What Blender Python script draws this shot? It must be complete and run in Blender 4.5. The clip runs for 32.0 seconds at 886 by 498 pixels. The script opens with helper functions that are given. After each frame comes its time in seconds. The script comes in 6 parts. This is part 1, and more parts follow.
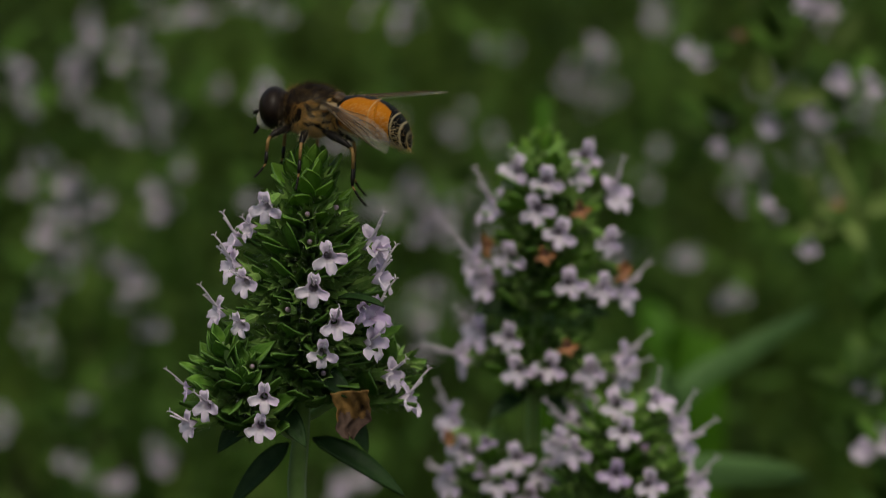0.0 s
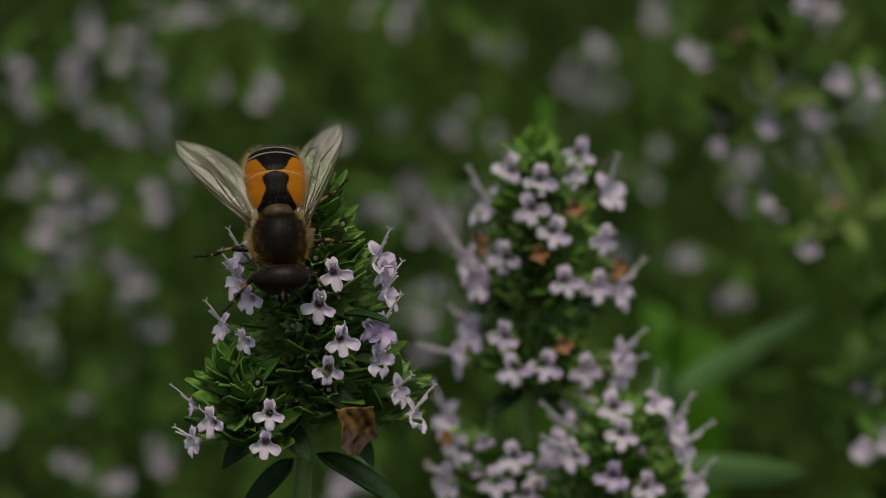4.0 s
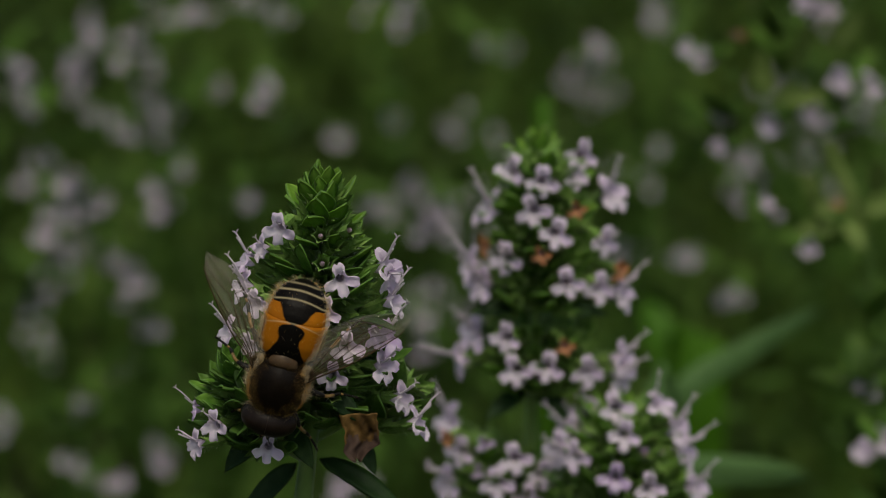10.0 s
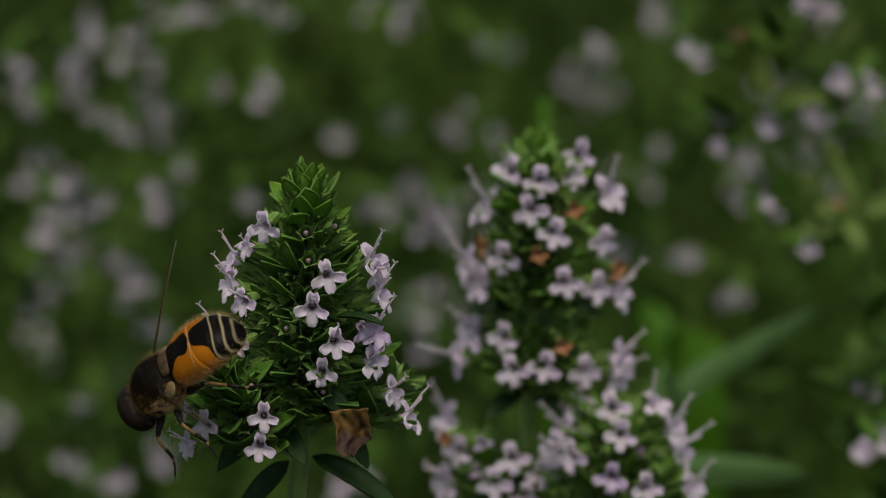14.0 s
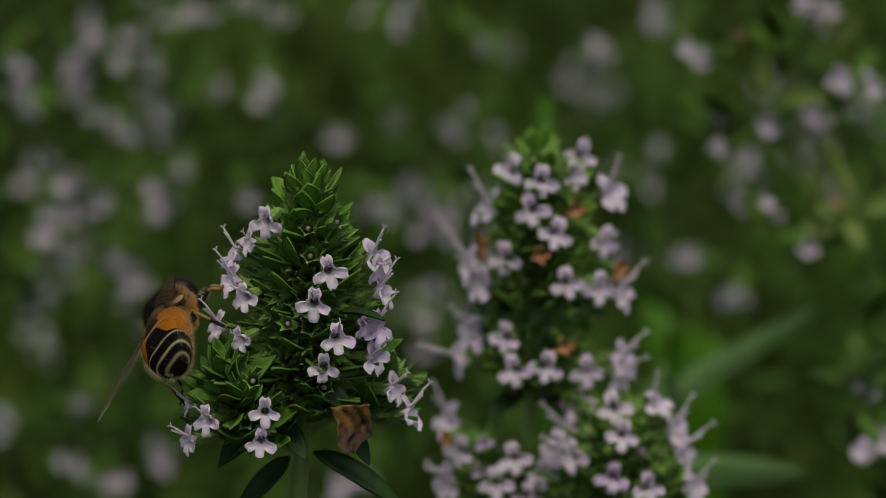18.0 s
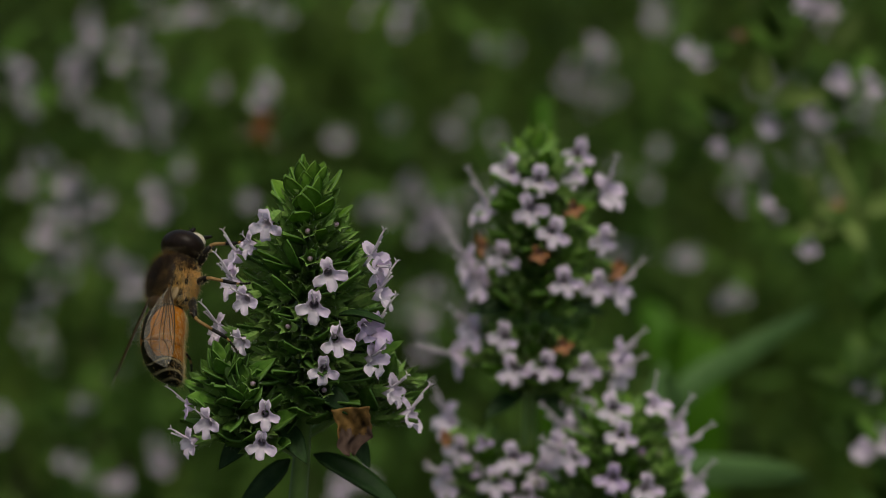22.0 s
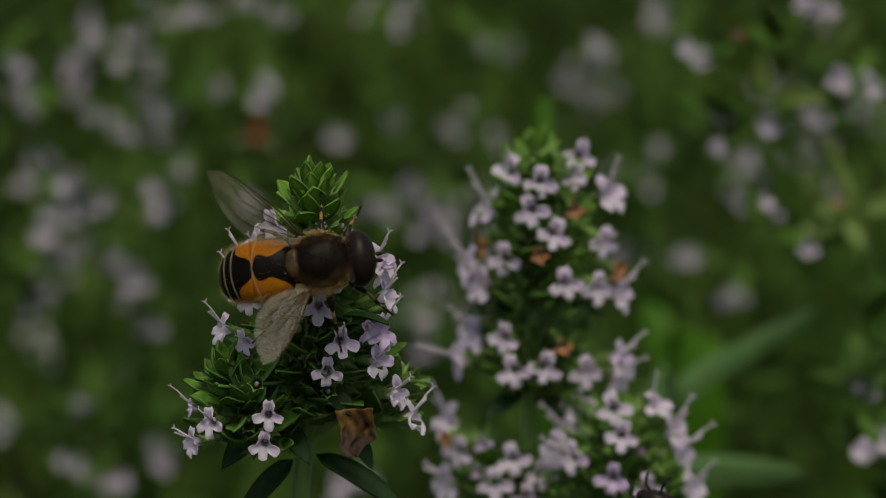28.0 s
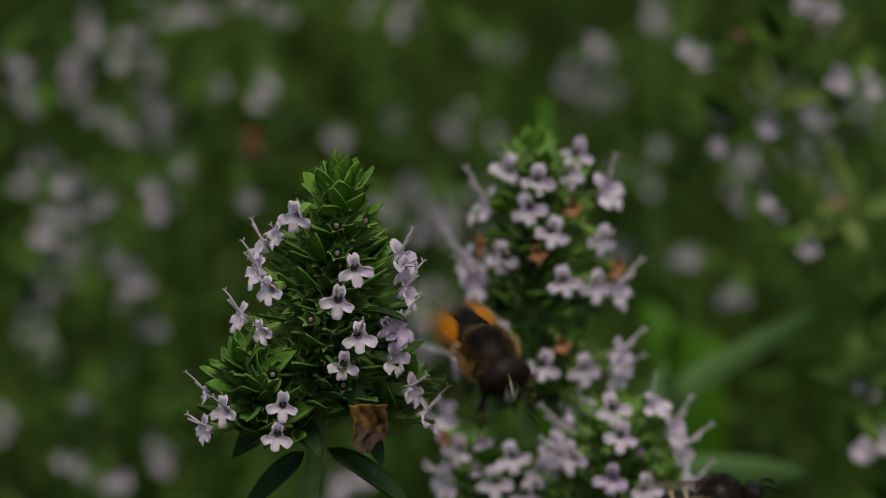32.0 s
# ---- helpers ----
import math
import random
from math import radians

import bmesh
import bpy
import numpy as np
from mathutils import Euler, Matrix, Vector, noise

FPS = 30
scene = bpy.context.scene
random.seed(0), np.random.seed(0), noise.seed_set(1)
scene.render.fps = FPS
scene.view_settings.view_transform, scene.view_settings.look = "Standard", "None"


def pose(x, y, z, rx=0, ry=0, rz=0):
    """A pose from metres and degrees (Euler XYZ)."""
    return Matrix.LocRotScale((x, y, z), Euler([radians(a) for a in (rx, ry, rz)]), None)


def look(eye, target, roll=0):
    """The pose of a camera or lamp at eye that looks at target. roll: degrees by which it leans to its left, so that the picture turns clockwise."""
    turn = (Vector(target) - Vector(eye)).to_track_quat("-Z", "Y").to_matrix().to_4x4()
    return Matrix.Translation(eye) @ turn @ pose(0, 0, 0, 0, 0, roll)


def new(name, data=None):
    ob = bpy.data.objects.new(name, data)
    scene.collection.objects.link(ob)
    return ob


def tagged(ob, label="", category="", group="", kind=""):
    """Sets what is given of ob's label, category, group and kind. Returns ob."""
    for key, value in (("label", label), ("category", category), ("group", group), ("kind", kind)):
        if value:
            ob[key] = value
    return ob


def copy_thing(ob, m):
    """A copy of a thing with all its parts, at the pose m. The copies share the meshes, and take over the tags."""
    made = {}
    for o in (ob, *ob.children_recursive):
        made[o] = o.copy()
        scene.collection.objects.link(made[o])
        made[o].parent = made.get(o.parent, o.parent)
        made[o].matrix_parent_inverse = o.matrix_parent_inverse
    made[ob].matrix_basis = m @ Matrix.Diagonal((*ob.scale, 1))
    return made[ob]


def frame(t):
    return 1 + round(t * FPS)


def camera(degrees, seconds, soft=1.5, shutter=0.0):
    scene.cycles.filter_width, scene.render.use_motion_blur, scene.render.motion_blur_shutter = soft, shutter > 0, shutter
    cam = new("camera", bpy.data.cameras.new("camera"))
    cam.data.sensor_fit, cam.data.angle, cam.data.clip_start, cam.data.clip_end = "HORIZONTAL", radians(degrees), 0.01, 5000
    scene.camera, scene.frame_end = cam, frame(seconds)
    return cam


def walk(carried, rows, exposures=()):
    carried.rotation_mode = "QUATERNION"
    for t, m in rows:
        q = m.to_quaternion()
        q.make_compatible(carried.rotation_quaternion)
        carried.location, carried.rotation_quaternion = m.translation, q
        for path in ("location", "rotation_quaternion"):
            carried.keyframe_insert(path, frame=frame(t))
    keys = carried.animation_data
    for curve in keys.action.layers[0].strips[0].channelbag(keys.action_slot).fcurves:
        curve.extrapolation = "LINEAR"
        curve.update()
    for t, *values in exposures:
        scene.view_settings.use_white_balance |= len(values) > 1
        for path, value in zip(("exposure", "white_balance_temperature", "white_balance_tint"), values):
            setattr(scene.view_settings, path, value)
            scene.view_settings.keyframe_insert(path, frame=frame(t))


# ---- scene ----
cam = camera(15.5, 32.0, soft=0.5, shutter=0.5)
REACH = 0.25                       # from the eye to the flower spike in focus
DOWN = radians(16)
AIM = Vector((0.0, 0.0, 0.2))
AHEAD = Vector((0.0, math.cos(DOWN), -math.sin(DOWN)))
UPWARD = Vector((0.0, math.sin(DOWN), math.cos(DOWN)))
EYE = AIM - AHEAD * REACH
walk(cam, [(0.0, look(EYE, AIM)), (32.0, look(EYE, AIM))],
     exposures=[(0.0, -0.46, 6900, 4), (32.0, -0.46, 6900, 4)])
cam.data.dof.use_dof = True
cam.data.dof.focus_distance = 0.2445
cam.data.dof.aperture_fstop = 29

# ---- light: a dull, evenly overcast sky ----
world = bpy.data.worlds.new("world")
scene.world = world
world.use_nodes = True
wn = world.node_tree.nodes
sky = wn.new("ShaderNodeTexSky")
sky.sky_type, sky.sun_disc = "NISHITA", False
sky.sun_elevation, sky.sun_rotation = radians(69), radians(170)
sky.air_density, sky.dust_density, sky.ozone_density = 1.0, 4.0, 0.6
world.node_tree.links.new(sky.outputs[0], wn["Background"].inputs[0])
wn["Background"].inputs[1].default_value = 0.105
sun = new("sun", bpy.data.lights.new("sun", "SUN"))
sun.data.energy, sun.data.angle, sun.data.color = 1.9, radians(30), (1.0, 0.95, 0.88)
sun.matrix_world = look((0.16, -0.9, 2.4), (0, 0, 0))

MM = 0.001
FOCAL = 784 / math.tan(radians(7.75))


def spot(x, y, w):
    """A place w millimetres nearer than the plane of the spike, by its bearing from the eye."""
    d = REACH - w * MM
    return EYE + d * (AHEAD + Vector((1, 0, 0)) * ((x - 784) / FOCAL) + UPWARD * ((441 - y) / FOCAL))


# ---- materials ----
def material(name):
    m = bpy.data.materials.new(name)
    m.use_nodes = True
    return m, m.node_tree.nodes, m.node_tree.links, m.node_tree.nodes["Principled BSDF"]


def surface(name, a, b, rough=0.5, grain=900.0, bump=0.15, spread=0.25, through_light=0.0, sheen=0.0, per_island=False, coat=0.0, metal=0.0, gloss=0.16):
    """Two colours mixed by noise at two scales, varied from piece to piece, with fine relief."""
    m, n, l, p = material(name)
    tc = n.new("ShaderNodeTexCoord")
    n1 = n.new("ShaderNodeTexNoise")
    n1.inputs["Scale"].default_value, n1.inputs["Detail"].default_value = grain, 4
    n2 = n.new("ShaderNodeTexNoise")
    n2.inputs["Scale"].default_value, n2.inputs["Detail"].default_value = grain * 0.22, 2
    l.new(tc.outputs["Object"], n1.inputs["Vector"])
    l.new(tc.outputs["Object"], n2.inputs["Vector"])
    add = n.new("ShaderNodeMath")
    add.operation = "ADD"
    l.new(n1.outputs["Fac"], add.inputs[0])
    l.new(n2.outputs["Fac"], add.inputs[1])
    ramp = n.new("ShaderNodeMapRange")
    ramp.inputs["From Min"].default_value, ramp.inputs["From Max"].default_value = 0.7, 1.3
    l.new(add.outputs[0], ramp.inputs["Value"])
    mix = n.new("ShaderNodeMix")
    mix.data_type = "RGBA"
    mix.inputs["A"].default_value, mix.inputs["B"].default_value = (*a, 1), (*b, 1)
    l.new(ramp.outputs[0], mix.inputs["Factor"])
    if per_island:
        info = n.new("ShaderNodeNewGeometry").outputs["Random Per Island"]
    else:
        info = n.new("ShaderNodeObjectInfo").outputs["Random"]
    vary = n.new("ShaderNodeMapRange")
    vary.inputs["To Min"].default_value, vary.inputs["To Max"].default_value = 1 - spread, 1 + spread
    l.new(info, vary.inputs["Value"])
    hsv = n.new("ShaderNodeHueSaturation")
    l.new(mix.outputs["Result"], hsv.inputs["Color"])
    l.new(vary.outputs[0], hsv.inputs["Value"])
    l.new(hsv.outputs[0], p.inputs["Base Color"])
    p.inputs["Roughness"].default_value, p.inputs["Metallic"].default_value = rough, metal
    p.inputs["Specular IOR Level"].default_value = gloss
    p.inputs["Coat Weight"].default_value = coat
    p.inputs["Coat Roughness"].default_value = 0.2
    p.inputs["Sheen Weight"].default_value = sheen
    bp = n.new("ShaderNodeBump")
    bp.inputs["Strength"].default_value, bp.inputs["Distance"].default_value = bump, 0.0002
    l.new(n1.outputs["Fac"], bp.inputs["Height"])
    l.new(bp.outputs[0], p.inputs["Normal"])
    if through_light:
        tr = n.new("ShaderNodeBsdfTranslucent")
        l.new(hsv.outputs[0], tr.inputs["Color"])
        ms = n.new("ShaderNodeMixShader")
        ms.inputs[0].default_value = through_light
        l.new(p.outputs[0], ms.inputs[1])
        l.new(tr.outputs[0], ms.inputs[2])
        l.new(ms.outputs[0], n["Material Output"].inputs["Surface"])
    return m


PETAL = surface("petal", (0.87, 0.69, 0.92), (0.98, 0.89, 0.97), 0.6, 700, 0.45, 0.06, 0.38)
THROAT = surface("flower_throat", (0.62, 0.52, 0.60), (0.82, 0.70, 0.80), 0.7, 1500, 0.3, 0.1, 0.3)
PETAL_DEEP = surface("petal_deep", (0.66, 0.48, 0.76), (0.84, 0.70, 0.88), 0.6, 1500, 0.25, 0.1, 0.25)
STAMEN = surface("stamen", (0.66, 0.58, 0.68), (0.74, 0.68, 0.70), 0.55, 1500, 0.1, 0.08, 0.15)
BUD = surface("bud", (0.44, 0.27, 0.40), (0.66, 0.46, 0.60), 0.6, 2200, 0.3, 0.15, 0.15)
WITHERED = surface("withered_petal", (0.42, 0.17, 0.07), (0.50, 0.26, 0.14), 0.75, 1500, 0.4, 0.2, 0.1)
LEAF = surface("leaf", (0.050, 0.135, 0.016), (0.150, 0.295, 0.048), 0.38, 1300, 0.55, 0.28, 0.1, 0.0)
LEAF_YOUNG = surface("young_leaf", (0.105, 0.250, 0.024), (0.235, 0.425, 0.060), 0.4, 1300, 0.45, 0.2, 0.25, 0.0)
LEAF_EDGE = surface("leaf_margin", (0.085, 0.185, 0.038), (0.18, 0.315, 0.092), 0.6, 1600, 0.3, 0.2, 0.25)
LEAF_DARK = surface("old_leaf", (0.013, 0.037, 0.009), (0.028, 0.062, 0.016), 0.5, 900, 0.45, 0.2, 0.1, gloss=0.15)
LEAF_DRY = surface("dry_leaf", (0.014, 0.007, 0.003), (0.33, 0.185, 0.055), 0.7, 900, 1.0, 0.1)
LEAF_DRY_PALE = surface("dry_leaf_end", (0.040, 0.024, 0.018), (0.17, 0.11, 0.082), 0.75, 700, 0.8, 0.1)
CALYX = surface("calyx", (0.095, 0.200, 0.036), (0.245, 0.380, 0.10), 0.5, 1800, 0.5, 0.3, 0.06, 0.0)
HAIR_PALE = surface("pale_hair", (0.42, 0.48, 0.36), (0.55, 0.58, 0.48), 0.6, 1500, 0.0, 0.1, 0.3)
STEM = surface("stem", (0.16, 0.28, 0.058), (0.24, 0.36, 0.105), 0.55, 900, 0.35, 0.15, 0.0, 0.3)
STALK = surface("pale_stalk", (0.13, 0.20, 0.045), (0.19, 0.26, 0.075), 0.55, 400, 0.3, 0.1, 0.1)
# near-black end paints the shaded gaps of the mat into the leaf colour
FAR_LEAF_SHADED = surface("far_leaf_shaded", (0.005, 0.016, 0.003), (0.135, 0.225, 0.036), 0.55, 36, 0.2, 0.7, 0.2, 0.0, True)
FAR_LEAF_ONE = surface("background_leaf", (0.050, 0.120, 0.016), (0.115, 0.210, 0.034), 0.55, 700, 0.2, 0.5, 0.25)
GRASS = surface("grass_blade", (0.085, 0.175, 0.050), (0.120, 0.225, 0.075), 0.45, 300, 0.2, 0.15, 0.2)
GRASS_BRIGHT = surface("fresh_grass_blade", (0.065, 0.19, 0.010), (0.10, 0.25, 0.016), 0.45, 300, 0.2, 0.1, 0.3)
SOIL = surface("soil", (0.030, 0.030, 0.016), (0.055, 0.055, 0.028), 0.95, 120, 0.8, 0.0)


# ---- mesh helpers (all in millimetres, turned to metres at the end) ----
def mesh_of(name, verts, faces, mats, slots=None, smooth=True):
    me = bpy.data.meshes.new(name)
    me.from_pydata([(x * MM, y * MM, z * MM) for x, y, z in verts], [], faces)
    for m in mats if isinstance(mats, (list, tuple)) else [mats]:
        me.materials.append(m)
    if slots:
        me.polygons.foreach_set("material_index", slots)
    me.polygons.foreach_set("use_smooth", [smooth] * len(me.polygons))
    me.update()
    return me


class Soup:
    """Collects vertices, faces and material slots of one mesh."""

    def __init__(self):
        self.v, self.f, self.s = [], [], []

    def ring_tube(self, pts, radii, n=6, slot=0, cap=True):
        """A tube along pts."""
        base = len(self.v)
        pts = [Vector(p) for p in pts]
        side = None
        for i, p in enumerate(pts):
            d = (pts[min(i + 1, len(pts) - 1)] - pts[max(i - 1, 0)]).normalized()
            if side is None:
                side = d.cross(Vector((0.3, 0.5, 0.8))).normalized()
            side = (side - side.dot(d) * d).normalized()
            other = d.cross(side)
            for k in range(n):
                a = 2 * math.pi * k / n
                self.v.append(p + radii[i] * (math.cos(a) * side + math.sin(a) * other))
        for i in range(len(pts) - 1):
            for k in range(n):
                self.f.append((base + i * n + k, base + i * n + (k + 1) % n, base + (i + 1) * n + (k + 1) % n, base + (i + 1) * n + k))
                self.s.append(slot)
        if cap:
            self.f.append(tuple(base + k for k in reversed(range(n))))
            self.f.append(tuple(base + (len(pts) - 1) * n + k for k in range(n)))
            self.s += [slot, slot]
        return self

    def sliver(self, p, q, width, slot=0):
        """One hair: a narrow three-sided spike from p to q."""
        p, q = Vector(p), Vector(q)
        d = (q - p).normalized()
        a = d.cross(Vector((0.21, 0.53, 0.82))).normalized() * width
        b = d.cross(a)
        i = len(self.v)
        self.v += [p + a, p - 0.5 * a + 0.87 * b, p - 0.5 * a - 0.87 * b, q]
        self.f += [(i, i + 1, i + 3), (i + 1, i + 2, i + 3), (i + 2, i, i + 3)]
        self.s += [slot] * 3
        return self

    def hair(self, i, tip, width, slot=0):
        """A hair that grows out of vertex i."""
        p, q = self.v[i], Vector(tip)
        d = (q - p).normalized()
        a = d.cross(Vector((0.21, 0.53, 0.82))).normalized() * width * 1.7
        c = d.cross(a)
        k = len(self.v)
        self.v += [p + 0.87 * a + 0.5 * c, p + 0.87 * a - 0.5 * c, q]
        self.f += [(i, k, k + 2), (k, k + 1, k + 2), (k + 1, i, k + 2)]
        self.s += [slot] * 3
        return self

    def body(self, stations, n=28, slot=0, power=2.0):
        """A rounded body along x: stations of (x, half width, half height, centre z)."""
        base = len(self.v)
        for x, hy, hz, zc in stations:
            for k in range(n):
                a = 2 * math.pi * k / n
                c, s = math.cos(a), math.sin(a)
                self.v.append(Vector((x, hy * math.copysign(abs(c) ** (2 / power), c), zc + hz * math.copysign(abs(s) ** (2 / power), s))))
        m = len(stations)
        for i in range(m - 1):
            for k in range(n):
                self.f.append((base + i * n + k, base + (i + 1) * n + k, base + (i + 1) * n + (k + 1) % n, base + i * n + (k + 1) % n))
                self.s.append(slot)
        self.f.append(tuple(base + k for k in range(n)))
        self.f.append(tuple(base + (m - 1) * n + k for k in reversed(range(n))))
        self.s += [slot, slot]
        return self

    def ball(self, c, r, n=14, rings=8, slot=0):
        c, r = Vector(c), Vector(r) if isinstance(r, (tuple, list)) else Vector((r, r, r))
        base = len(self.v)
        for i in range(1, rings):
            t = math.pi * i / rings
            for k in range(n):
                a = 2 * math.pi * k / n
                self.v.append(c + Vector((r.x * math.cos(t), r.y * math.sin(t) * math.cos(a), r.z * math.sin(t) * math.sin(a))))
        for i in range(rings - 2):
            for k in range(n):
                self.f.append((base + i * n + k, base + (i + 1) * n + k, base + (i + 1) * n + (k + 1) % n, base + i * n + (k + 1) % n))
                self.s.append(slot)
        self.v += [c + Vector((r.x, 0, 0)), c - Vector((r.x, 0, 0))]
        for k in range(n):
            self.f.append((len(self.v) - 2, base + k, base + (k + 1) % n))
            self.f.append((len(self.v) - 1, base + (rings - 2) * n + (k + 1) % n, base + (rings - 2) * n + k))
            self.s += [slot, slot]
        return self

    def sheet(self, grid, thick=0.1, slot=0):
        """A leaf-like sheet with real thickness from a grid of points."""
        rows, cols = len(grid), len(grid[0])
        base = len(self.v)
        for off in (0.0, -thick):
            for row in grid:
                for p in row:
                    self.v.append(Vector(p) + Vector((0, 0, off)))
        m = rows * cols
        for i in range(rows - 1):
            for j in range(cols - 1):
                a = base + i * cols + j
                self.f.append((a, a + cols, a + cols + 1, a + 1))
                self.f.append((a + m, a + m + 1, a + m + cols + 1, a + m + cols))
                self.s += [slot, slot]
        rim = [i * cols for i in range(rows)] + [(rows - 1) * cols + j for j in range(1, cols)] + [i * cols + cols - 1 for i in reversed(range(rows - 1))] + [j for j in reversed(range(1, cols - 1))]
        for a, b in zip(rim, rim[1:] + rim[:1]):
            self.f.append((base + a, base + a + m, base + b + m, base + b))
            self.s.append(slot)
        return self

    def mesh(self, name, mats, smooth=True):
        return mesh_of(name, self.v, self.f, mats, self.s, smooth)


def facing(place, axis, up=(0, 0, 1), size=1.0, twist=0.0):
    """A pose at place whose x axis points along axis and whose z axis leans to up."""
    x = Vector(axis).normalized()
    z = Vector(up) - Vector(up).dot(x) * x
    z = z.normalized() if z.length > 1e-4 else x.orthogonal().normalized()
    y = z.cross(x)
    m = Matrix((x, y, z)).transposed().to_4x4()
    return Matrix.Translation(place) @ m @ pose(0, 0, 0, twist) @ Matrix.Scale(size, 4)


def put(name, mesh, parent, m, label=""):
    """Links mesh as a part of a standing thing, at the world pose m."""
    ob = new(name, mesh)
    ob.parent = parent
    ob.matrix_basis = Matrix.Translation(-parent.location) @ m
    return tagged(ob, label)


def under(name, mesh, parent, m=None, label=""):
    """Links mesh as a piece of a part, at the pose m in the part's space."""
    ob = new(name, mesh)
    ob.parent = parent
    if m:
        ob.matrix_basis = m
    return tagged(ob, label)


def heading(az, el=0.0):
    """Direction: az 0 towards the eye, positive to the right; el upwards."""
    a, e = radians(az), radians(el)
    return Vector((math.sin(a) * math.cos(e), -math.cos(a) * math.cos(e), math.sin(e)))


# ---- the pieces of a thyme sprig ----
def corolla_mesh(seed, mat, around=48, rings=7):
    """Two-lipped flower: a funnel with one broad upright lobe and three squarish lower lobes."""
    r = random.Random(seed)
    lobes = [(90, 1.74, 38, -0.05), (-21, 1.98, 27, 0.10), (201, 1.98, 27, 0.10), (-90, 1.86, 30, 0.20)]
    lobes = [(a + r.uniform(-7, 7), l * r.uniform(0.90, 1.08), w * r.uniform(0.9, 1.1), b + r.uniform(-0.25, 0.25)) for a, l, w, b in lobes]
    ruffle = [r.uniform(-1, 1) for _ in range(around)]
    so = Soup()
    grid = []
    for i in range(rings + 6):
        row = []
        for k in range(around):
            a = 360 * k / around
            if i < 6:
                x, rad = ((-3.0, 0.30), (-2.0, 0.36), (-1.15, 0.40), (-0.85, 0.44), (-0.5, 0.54), (-0.25, 0.62))[i]
            else:
                t = (i - 5) / rings
                reach, back = 0.80, 0.0
                for c, l, w, bend in lobes:
                    d = abs((a - c + 180) % 360 - 180)
                    if d < w * 1.3:
                        g = math.cos(math.pi / 2 * min(1, d / (w * 1.3))) ** 0.5
                        if l * g > reach:
                            reach, back = l * g, bend
                            if d < 6:
                                reach *= 0.86 if 60 < c < 120 else 0.95
                rad = 0.62 + (reach * (1 + 0.05 * ruffle[k]) - 0.62) * t
                x = -0.25 + 0.45 * math.sin(t * 1.5) + back * t * t + (0.08 * math.sin(a * 0.13 + seed) + 0.10 * ruffle[k] * t) * t - 0.12 * math.cos(radians(a * 4)) * t
                if t > 0.75 and back:
                    x -= 0.6 * (t - 0.75)
            row.append((x, rad * math.cos(radians(a)), rad * math.sin(radians(a))))
        grid.append(row)
    n = around
    for row in grid:
        so.v += [Vector(p) for p in row]
    for i in range(len(grid) - 1):
        for k in range(n):
            so.f.append((i * n + k, i * n + (k + 1) % n, (i + 1) * n + (k + 1) % n, (i + 1) * n + k))
            so.s.append(1 if i in (1, 2) else 0)
    # added plug across the tube, so that the throat does not go black
    so.v += [so.v[n + k].copy() for k in range(n)] + [Vector((-1.35, 0, 0))]
    for k in range(n):
        so.f.append((len(so.v) - 1 - n + k, len(so.v) - 1 - n + (k + 1) % n, len(so.v) - 1))
        so.s.append(1)
    return so.mesh("flower", [mat, THROAT])


def stamen_mesh(seed, length):
    """Filaments and a style that rise under the upper lip, the style with a forked tip."""
    r = random.Random(seed)
    so = Soup()
    for i in range(1 if length < 1 else 3):
        l = length * (1.0 if i == 0 else r.uniform(0.4, 0.75))
        y, z = (r.uniform(-0.2, 0.2), 1.0) if i == 0 else (r.uniform(-0.6, 0.6), r.uniform(0.5, 1.0))
        pts = [(-0.9, 0, 0.35), (0.0, 0.3 * y, 0.50), (0.25 + 0.25 * l, 0.6 * y, 0.60 + 0.22 * z * l), (0.3 + 0.55 * l, 0.9 * y, 0.72 + 0.42 * z * l), (0.3 + 0.80 * l, y, 0.85 + 0.52 * z * l)]
        k = 1.0 if length < 1 else 1.35
        so.ring_tube(pts, [0.07 * k, 0.07 * k, 0.07 * k, 0.065 * k, 0.055 * k], 5)
        x, yy, zz = pts[-1]
        if i == 0:
            so.ring_tube([(x, yy, zz), (x + 0.05, yy, zz + 0.28), (x + 0.0, yy, zz + 0.45)], [0.07, 0.06, 0.03], 5)
            so.ring_tube([(x, yy, zz), (x + 0.28, yy, zz + 0.10), (x + 0.42, yy, zz + 0.02)], [0.07, 0.06, 0.03], 5)
        else:
            so.ball((x, yy, zz), (0.15, 0.11, 0.11), 7, 5)
    return so.mesh("stamen", STAMEN)


